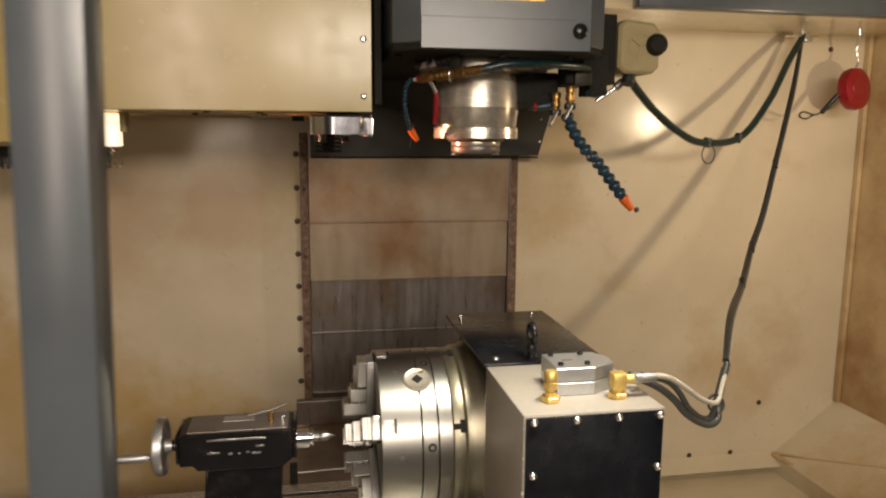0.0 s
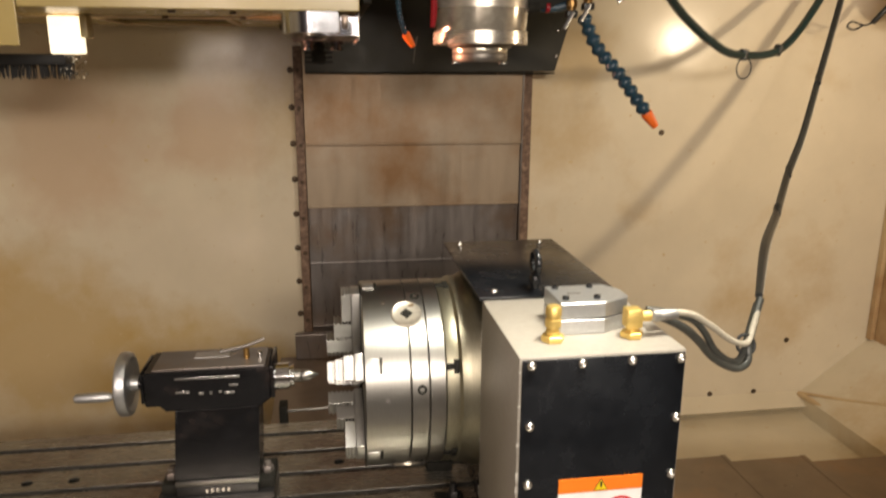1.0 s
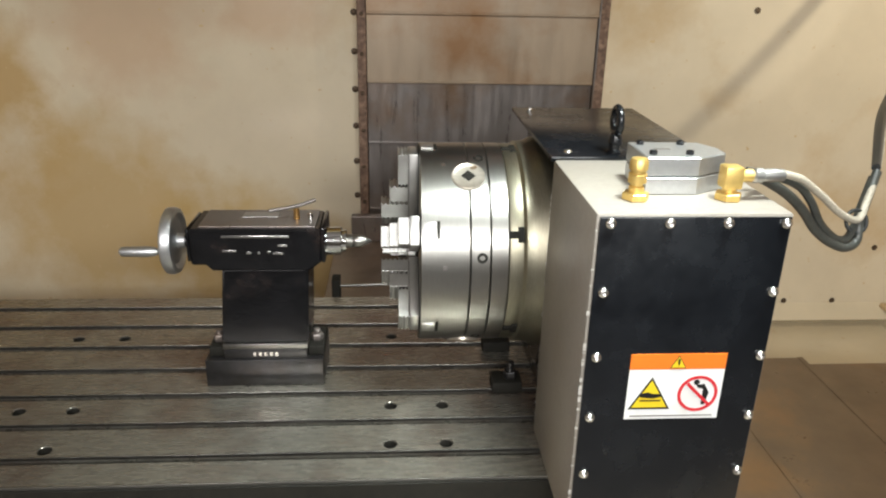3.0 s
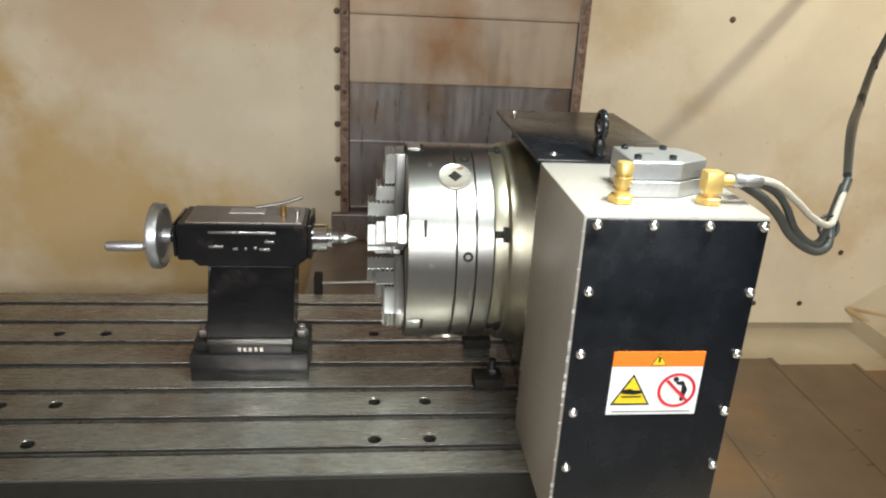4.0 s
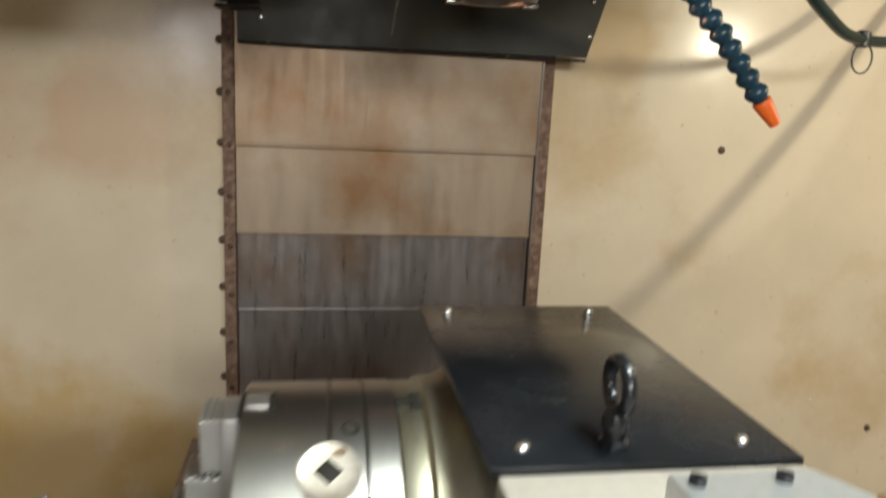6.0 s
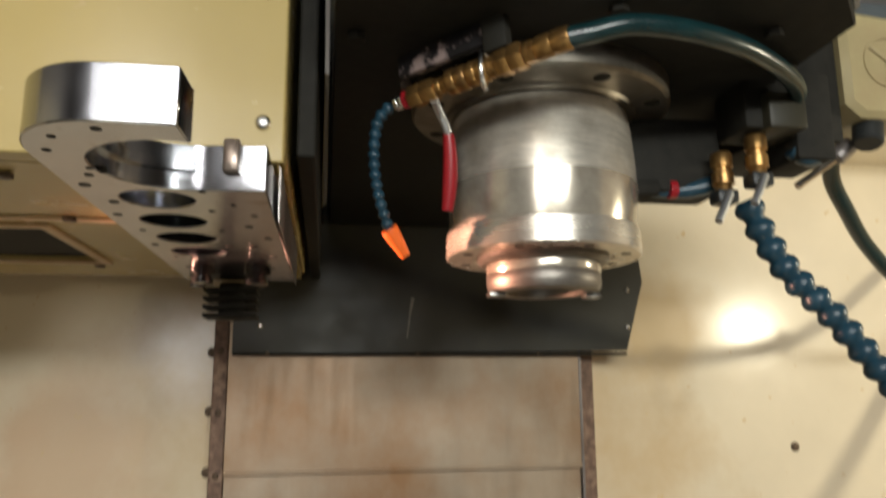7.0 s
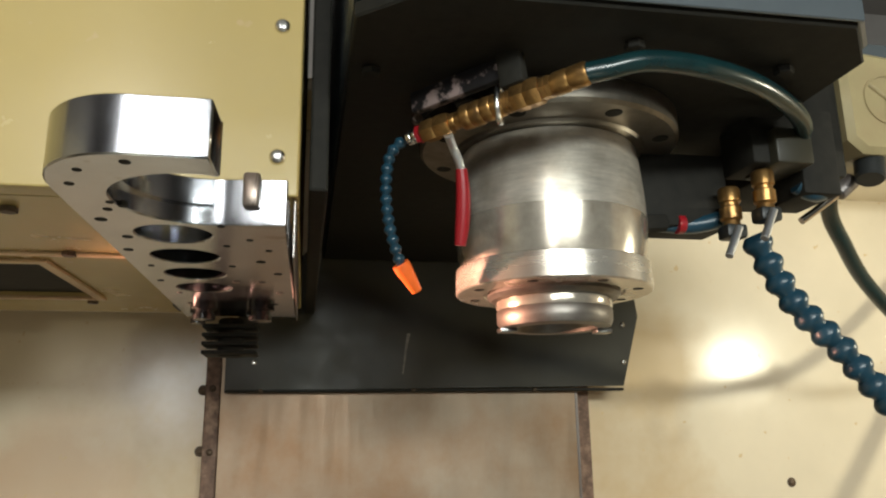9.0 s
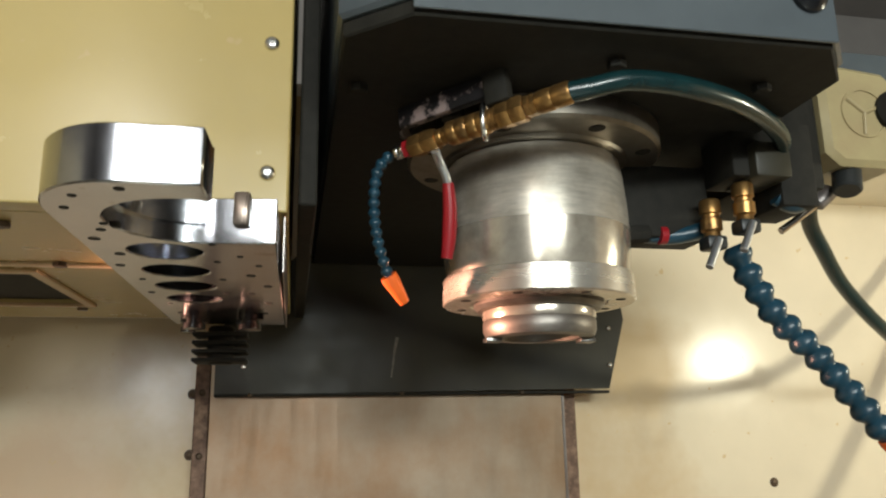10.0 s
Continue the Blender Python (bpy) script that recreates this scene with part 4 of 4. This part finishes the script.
def tip(root, p, d, r, h):
    part("nozzle", lathe([(r * 1.0, 0), (r * 1.05, h * 0.1), (r * 1.0, h * 0.28), (r * 0.62, h), (r * 0.45, h), (r * 0.4, h * 0.8)], p, d, 20), "orange", root, "orange nozzle")


cl = thing("coolant_line", "blue ball-jointed coolant line with orange nozzle", "coolant line", (0.392, 0.366, 1.062), "coolant lines")
e, d = segmented(cl, [(0.392, 0.366, 1.062), (0.412, 0.366, 1.018), (0.443, 0.366, 0.970), (0.489, 0.364, 0.925), (0.520, 0.360, 0.885), (0.571, 0.355, 0.820)], 0.0182, 11)
tip(cl, e, d, 0.0145, 0.046)
settle(cl)
cl = thing("coolant_line", "thin blue ball-jointed coolant line with orange nozzle", "coolant line", (-0.06, 0.32, 1.14), "coolant lines")
e, d = segmented(cl, [(-0.058, 0.318, 1.144), (-0.073, 0.322, 1.126), (-0.076, 0.332, 1.088), (-0.070, 0.343, 1.048), (-0.057, 0.352, 1.010)], 0.0068, 13)
tip(cl, Vector((-0.057, 0.353, 1.011)), Vector((0.021, 0.012, -0.030)), 0.0098, 0.037)
settle(cl)

# brass valve chain under the head, with hose and red lever
vc = thing("air_valve", "tarnished brass valve chain with red lever and dark green hose", "valve", (0.02, 0.23, 1.15))
A, B = Vector((-0.054, 0.308, 1.142)), Vector((0.097, 0.166, 1.161))
D = (B - A).normalized()


def along(s):
    return A + (B - A) * s


for s0, s1, r, hx, mt in ((0.0, 0.06, 0.008, 0, "screw"), (0.06, 0.10, 0.010, 6, "red"), (0.10, 0.27, 0.0130, 6, "brass_old"), (0.27, 0.34, 0.0095, 0, "brass_old"), (0.34, 0.46, 0.0135, 0, "brass_old"), (0.46, 0.58, 0.0130, 0, "brass_old"),
                          (0.58, 0.63, 0.012, 0, "brass_old"), (0.63, 0.78, 0.0150, 6, "brass_old"), (0.78, 0.84, 0.012, 6, "brass_old"), (0.84, 1.02, 0.0120, 0, "brass_old")):
    p, q = along(s0), along(s1)
    h = (q - p).length
    part("fitting", lathe([(r * 0.9, 0), (r, h * 0.08), (r, h * 0.42), (r * 0.93, h * 0.48), (r, h * 0.55), (r, h * 0.92), (r * 0.9, h)], p, D, hx or 24), mt, vc)
lv = part("lever", tube([along(0.25) + Vector((0, 0.0, -0.012)), (-0.008, 0.290, 1.128), (0.000, 0.298, 1.116), (0.004, 0.304, 1.106)], 0.0050, n=5), "alu", vc)
part("grip", tube([(0.004, 0.303, 1.108), (0.007, 0.310, 1.080), (0.007, 0.317, 1.050), (0.005, 0.322, 1.026)], 0.007, n=5, radii=lambda t: 0.0065 + 0.002 * math.sin(math.pi * t)), "red", lv, "red plastic grip")
part("hose", tube([along(1.0), B + D * 0.018 + Vector((0.008, 0.006, 0.002)), (0.160, 0.155, 1.174), (0.224, 0.162, 1.175), (0.302, 0.196, 1.179), (0.378, 0.248, 1.181), (0.428, 0.296, 1.179), (0.438, 0.335, 1.165)], 0.0108), "green", vc, "dark green glossy hose")
part("clip", tube([along(0.55) + 0.019 * Vector((math.sin(a) * 0.3, math.sin(a) * 0.6, math.cos(a))) for a in [2 * math.pi * k / 16 for k in range(17)]], 0.003, n=1), "screw", vc)
tilt = Matrix.Translation(along(0.42) + Vector((-0.016, 0.008, 0.034))) @ Vector((1, 0, 0)).rotation_difference(D).to_matrix().to_4x4()
bk = box(-0.060, 0.062, -0.006, 0.006, -0.013, 0.012, 0.003)
bk.transform(tilt)
part("bracket", bk, "worn", vc, "mounting strip with flaking black paint")
bk = box(0.050, 0.078, -0.012, 0.004, -0.026, 0.018, 0.004)
bk.transform(tilt)
part("bracket_end", bk, "near_black", vc)
part("bracket_post", rod(along(0.42) + Vector((0.0, 0.046, 0.03)), along(0.42) + Vector((0.0, 0.046, 0.052)), 0.014), "near_black", vc)
part("bracket_screw", rod((0.045, 0.262, 1.182), (0.045, 0.272, 1.186), 0.005), "guard_dark", vc)
part("bracket_screw", rod((-0.040, 0.330, 1.176), (-0.040, 0.340, 1.178), 0.006), "guard_dark", vc)
settle(vc)

# coolant manifold on the right of the head
cm = thing("coolant_manifold", "black coolant manifold with brass taps and steel levers", "valve", (0.31, 0.34, 1.2))
part("block", box(0.318, 0.368, 0.300, 0.372, 1.112, 1.158, 0.004), "black_oil", cm)
part("block", box(0.296, 0.372, 0.315, 0.385, 1.116, 1.185, 0.004), "near_black", cm)
part("block", box(0.372, 0.425, 0.33, 0.42, 1.085, 1.198, 0.004), "near_black", cm)
part("block", box(0.17, 0.30, 0.38, 0.45, 1.05, 1.15, 0.008), "near_black", cm)
for x, y, z in ((0.318, 0.335, 1.112), (0.284, 0.357, 1.095)):
    tp = part("tap", lathe([(0.0115, 0), (0.0135, 0.003), (0.0135, 0.018), (0.0110, 0.020), (0.0110, 0.024), (0.0135, 0.026), (0.0135, 0.040), (0.010, 0.043), (0.012, 0.052)], (x, y, z), (0, 0, -1), 22), "brass_old", cm, "tarnished brass tap")
    part("tap_body", box(x - 0.014, x + 0.014, y - 0.013, y + 0.013, z - 0.066, z - 0.048, 0.004), "rubber", tp)
    part("lever", rod((x, y - 0.015, z - 0.054), (x - 0.026, y - 0.028, z - 0.094), 0.0048), "alu", tp, "steel lever")
part("pipe", tube([(0.30, 0.375, 1.065), (0.25, 0.39, 1.055), (0.20, 0.40, 1.058), (0.17, 0.41, 1.052)], 0.011, n=6), "blue", cm, "blue pipe")
part("pipe_end", rod((0.21, 0.385, 1.056), (0.165, 0.385, 1.052), 0.012, seg=8), "near_black", cm)
part("red_band", rod((0.236, 0.388, 1.055), (0.226, 0.388, 1.055), 0.0125), "red", cm)
part("thumb_screw", rod((0.172, 0.375, 1.05), (0.162, 0.36, 1.03), 0.008), "guard_dark", cm)
part("elbow", tube([(0.372, 0.345, 1.10), (0.395, 0.345, 1.09), (0.43, 0.36, 1.10)], 0.011, n=5), "blue", cm)
settle(cm)
shift(cm, 0.074, 0.0, 0.024)
# beige cast junction box at the side of the head
jb = thing("junction_box", "beige cast junction box with round emblem on the head", "junction box", (0.57, 0.42, 1.25))
part("mount", box(0.393, 0.508, 0.385, 0.56, 1.150, 1.345, 0.006), "near_black", jb, "black mounting block")
bx = slab([(0.530, 1.182), (0.615, 1.182), (0.634, 1.200), (0.634, 1.300), (0.615, 1.322), (0.530, 1.330), (0.509, 1.312), (0.509, 1.200)], [], 0.372, 0.52, lambda u, v, w: (u, w, v), 0.008)
part("casting", bx, "beige", jb, "beige cast cover")
part("emblem", slab(circle(0.572, 1.258, 0.036, 32), [circle(0.572, 1.258, 0.0325, 32)], 0.3725, 0.3700, lambda u, v, w: (u, w, v)), "beige", jb, "", False)
for a in range(3):
    t = 2 * math.pi * a / 3 + 0.4
    part("emblem_bar", rod((0.572, 0.371, 1.258), (0.572 + 0.033 * math.cos(t), 0.371, 1.258 + 0.033 * math.sin(t)), 0.0028, seg=8), "beige", jb)
part("lid_bulge", lathe([(0.0, -0.012), (0.020, -0.010), (0.030, 0.0), (0.032, 0.02)], (0.618, 0.36, 1.262), (0.2, 1, 0), 24, caps=False), "near_black", jb, "near-black round lid")
part("gland", rod((0.560, 0.405, 1.192), (0.548, 0.395, 1.152), 0.019), "rubber", jb)
part("jet_pipe", tube([(0.545, 0.435, 1.155), (0.510, 0.440, 1.130), (0.475, 0.445, 1.106)], 0.0052, n=5), "chrome", jb, "bare jet pipe")
part("jet_clip", rod((0.552, 0.43, 1.165), (0.530, 0.437, 1.145), 0.012), "guard_dark", jb)
settle(jb)
shift(jb, 0.025, -0.030, -0.008)

# ---------------------------------------------------------------- tool changer
tc = thing("tool_changer", "cream sheet metal tool changer housing with a window underneath", "tool changer", (-0.8, 0.7, 1.05))
part("front_sheet", box(-0.965, -0.245, 0.286, 0.294, 1.040, 1.80, 0.002), "cream_deep", tc, "yellowed cream front sheet", False)
part("side_sheet", box(-0.251, -0.2445, 0.2942, 1.06, 1.048, 1.80, 0.002), "cream_deep", tc, "", False)
part("lower_edge", box(-0.965, -0.2515, 0.2945, 0.318, 1.0405, 1.047, 0.001), "cream_deep", tc, "", False)
hole = [(-0.90, 0.62), (-0.585, 0.62), (-0.585, 0.90), (-0.90, 0.90)]
part("floor_sheet", slab([(-1.30, 0.3185), (-0.2515, 0.3185), (-0.2515, 1.075), (-1.30, 1.075)], [hole], 1.040, 1.046, plan), "cream_deep", tc, "cream floor sheet with a window", False)
part("window_frame", slab([(-0.915, 0.605), (-0.57, 0.605), (-0.57, 0.915), (-0.915, 0.915)], [hole], 1.035, 1.0398, plan, 0.001), "rusty_cream", tc, "", False)
# solid near-black block stands in for the shade inside the housing
part("window_inside", box(-0.93, -0.55, 0.59, 0.93, 1.0465, 1.30, 0), "near_black", tc, "near-black block for the shade inside", False)
part("rust_seam", box(-1.3, -0.40, 0.560, 0.575, 1.036, 1.0398, 0.001), "rusty_cream", tc, "", False)
part("left_wing", box(-1.9, -0.968, 0.286, 0.294, 0.960, 1.80, 0.002), "cream_deep", tc, "cream wing sheet", False)
part("back_sheet", box(-1.30, -0.2515, 1.0755, 1.081, 1.040, 1.8, 0), "cream", tc, "", False)
for x, z in ((-0.260 - 0.006, 1.080), (-0.266, 1.222), (-0.93, 1.08)):
    part("screw", dome_screw((x, 0.286, z), (0, -1, 0), 0.0082), "screw", tc)
for x, y in ((-0.53, 0.36), (-0.53, 0.56), (-0.60, 0.945), (-0.45, 0.95), (-0.66, 0.33), (-0.72, 0.56)):
    part("bolt", hexnut((x, y, 1.040), (0, 0, -1), 0.009, 0.006), "screw_dark", tc)
part("stop_block", box(-0.46, -0.42, 0.90, 0.96, 1.025, 1.0395, 0.002), "near_black", tc)
settle(tc)
shift(tc, 0.075, -0.030, 0.014)
# gripper arm
ga = thing("gripper_arm", "polished steel tool gripper arm with open jaw", "gripper", (-0.335, 0.4, 1.04))
CX, CY, CR = -0.316, 0.148, 0.0635
Z0, Z1 = 0.990, 1.030
inner = [(CX + CR * math.cos(radians(x)), CY + CR * math.sin(radians(x))) for x in range(76, 290, 4)]
holes4 = [circle(-0.352, 0.247, 0.0315), circle(-0.355, 0.333, 0.0315), circle(-0.357, 0.419, 0.0315), circle(-0.358, 0.503, 0.0315)]
nose = [(-0.352 + 0.062 * math.cos(radians(x)), 0.126 + 0.074 * math.sin(radians(x))) for x in range(270, 179, -6)]
outer = [(-0.300, 0.052)] + nose + [(-0.414, 0.742), (-0.254, 0.742), (-0.257, 0.2055)] + inner + [(-0.2985, 0.0865)]
part("arm_plate", slab(outer, holes4, Z0, Z1, plan, 0.0012), "fork", ga)
part("inner_rib", slab([(CX + 0.0635 * math.cos(radians(x)), CY + 0.0635 * math.sin(radians(x))) for x in range(90, 271, 5)] +
                       [(CX + 0.0585 * math.cos(radians(x)), CY + 0.0585 * math.sin(radians(x))) for x in range(270, 89, -5)], [], 1.006, 1.016, plan), "fork", ga)
part("latch", box(-0.293, -0.279, 0.200, 0.214, 1.004, 1.034, 0.003), "guard_dark", ga, "dark steel latch")
random.seed(4)
for x, y in ((-0.398, 0.115), (-0.385, 0.085), (-0.352, 0.066), (-0.375, 0.165), (-0.382, 0.156), (-0.388, 0.175), (-0.400, 0.205), (-0.392, 0.26), (-0.402, 0.31), (-0.395, 0.38), (-0.40, 0.46),
             (-0.392, 0.54), (-0.31, 0.215), (-0.29, 0.26), (-0.275, 0.30), (-0.285, 0.35), (-0.27, 0.41), (-0.29, 0.46), (-0.272, 0.53), (-0.312, 0.285), (-0.315, 0.375), (-0.318, 0.46), (-0.39, 0.62), (-0.28, 0.62)):
    # screw holes are near-black studs, the holes' shade painted by colour
    part("screw_hole", rod((x, y, Z0 - 0.0005), (x, y, Z0 + 0.004), random.uniform(0.003, 0.0052), seg=12), "near_black", ga)
part("hanger", box(-0.395, -0.275, 0.30, 0.74, 1.0305, 1.0395, 0.002), "near_black", ga)
part("side_plate", box(-0.253, -0.2515, 0.30, 0.74, 0.985, 1.04, 0), "guard_dark", ga, "", False)
for x, y, r in ((-0.372, 0.62, 0.016), (-0.300, 0.63, 0.018), (-0.385, 0.66, 0.011)):
    part("roller", lathe([(r, 0), (r, 0.008), (r * 0.7, 0.009), (r * 0.7, 0.014), (r * 0.9, 0.015), (r * 0.9, 0.022), (r * 0.4, 0.023)], (x, y, Z0), (0, 0, -1), 24), "black_rough", ga, "dark oiled roller")
for k in range(4):
    part("spring_plate", box(-0.390, -0.310, 0.74, 0.80, 0.934 + 0.013 * k, 0.940 + 0.013 * k, 0.002), "near_black", ga)
part("spring_post", rod((-0.350, 0.77, 0.932), (-0.350, 0.77, 0.99), 0.02), "near_black", ga)
settle(ga)
shift(ga, 0.080, -0.052, 0.007)
# brush block under the changer
bb = thing("corner_lamp", "glowing white lamp with black bristle brush and bright swarf", "lamp", (-0.95, 0.5, 1.04))
part("lamp_head", box(-0.935, -0.868, 0.495, 0.56, 0.946, 1.0355, 0.004), "glow", bb, "glowing white lamp head")
part("stock", box(-1.30, -0.90, 0.49, 0.555, 0.918, 0.9455, 0.004), "bristle", bb)
random.seed(7)
br = bmesh.new()
for k in range(260):
    x, y = random.uniform(-1.30, -0.89), random.uniform(0.495, 0.55)
    rod((x, y, 0.922), (x + random.uniform(-0.004, 0.004), y, 0.887 + random.uniform(-0.004, 0.008)), 0.0022, 0.0012, 5, br)
tagged(part("bristles", br, "bristle", bb), kind="stuff")
sw = bmesh.new()
for k in range(170):
    p = Vector((random.uniform(-0.918, -0.866), random.uniform(0.488, 0.55), random.uniform(0.885, 0.947)))
    d = Vector((random.uniform(-1, 1), random.uniform(-1, 1), random.uniform(-1, 1))).normalized() * random.uniform(0.004, 0.012)
    n_ = Vector((random.uniform(-1, 1), random.uniform(-1, 1), random.uniform(-1, 1))).normalized() * 0.004
    a, b_, c_ = sw.verts.new(p), sw.verts.new(p + d), sw.verts.new(p + d * 0.5 + n_)
    sw.faces.new((a, b_, c_))
tagged(part("swarf", sw, "swarf", bb), kind="stuff")
part("holder", box(-0.862, -0.845, 0.50, 0.55, 0.985, 1.0395, 0.002), "beige", bb)
settle(bb)
shift(bb, 0.020, 0.0, 0.014)
# bright rod behind the tailstock
rd = thing("probe_rod", "thin dull steel rod on a dark bracket behind the table", "rod", (-0.36, 0.45, -0.2))
part("rod", rod((-0.345, 0.42, 0.006), (0.0, 0.42, 0.016), 0.0042), "steel", rd)
part("bracket", box(-0.362, -0.340, 0.40, 0.445, -0.60, 0.03, 0.003), "near_black", rd)
settle(rd)
shift(rd, -0.045, 0.0, 0.0)

# work lamps inside the enclosure
for nm, P, aim, gl in (("work_lamp", LAMP_R, Vector((0.95, 1.25, 0.80)), 0.06),):
    d = (aim - Vector(P)).normalized()
    wl = thing(nm, "round black work lamp on a jointed arm", "lamp", P)
    part("housing", lathe([(0.0, -0.09), (0.03, -0.088), (0.045, -0.05), (gl * 0.68, -0.012), (gl * 0.68, -0.004), (gl * 0.60, -0.004), (gl * 0.58, -0.012), (0, -0.02)], P, d, 32, caps=False), "black", wl)
    foot = Vector((2.14, P[1] - 0.1, 1.25))
    part("arm", tube([Vector(P) - d * 0.085, Vector(P) - d * 0.14 + Vector((0, 0, 0.03)), foot], 0.012, n=6), "black", wl)
    settle(wl)
# workshop strip light trays, unseen, added above the front and table lamps
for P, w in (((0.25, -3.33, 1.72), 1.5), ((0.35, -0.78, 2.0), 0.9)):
    sl = thing("strip_light", "unseen white strip light tray added above a lamp", "lamp", P, "strip lights")
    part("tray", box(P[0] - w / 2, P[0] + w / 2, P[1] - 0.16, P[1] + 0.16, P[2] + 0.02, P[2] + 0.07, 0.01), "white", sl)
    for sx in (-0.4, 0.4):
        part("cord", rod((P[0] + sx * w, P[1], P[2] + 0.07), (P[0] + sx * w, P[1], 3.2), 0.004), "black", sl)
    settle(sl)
# frame of that tall window, unseen, added on the closed workshop wall
win = thing("window_south", "tall white framed workshop window", "window", (-1.30, -4.5, -0.2), kind="structure")
for b in ((-1.69, -1.62, -4.499, -4.43, 0.10, 3.12), (-0.98, -0.91, -4.499, -4.43, 0.10, 3.12), (-1.62, -0.98, -4.499, -4.43, 3.03, 3.12), (-1.62, -0.98, -4.499, -4.43, 0.10, 0.19)):
    part("window_frame", box(*b, 0.004), "white", win)
settle(win)
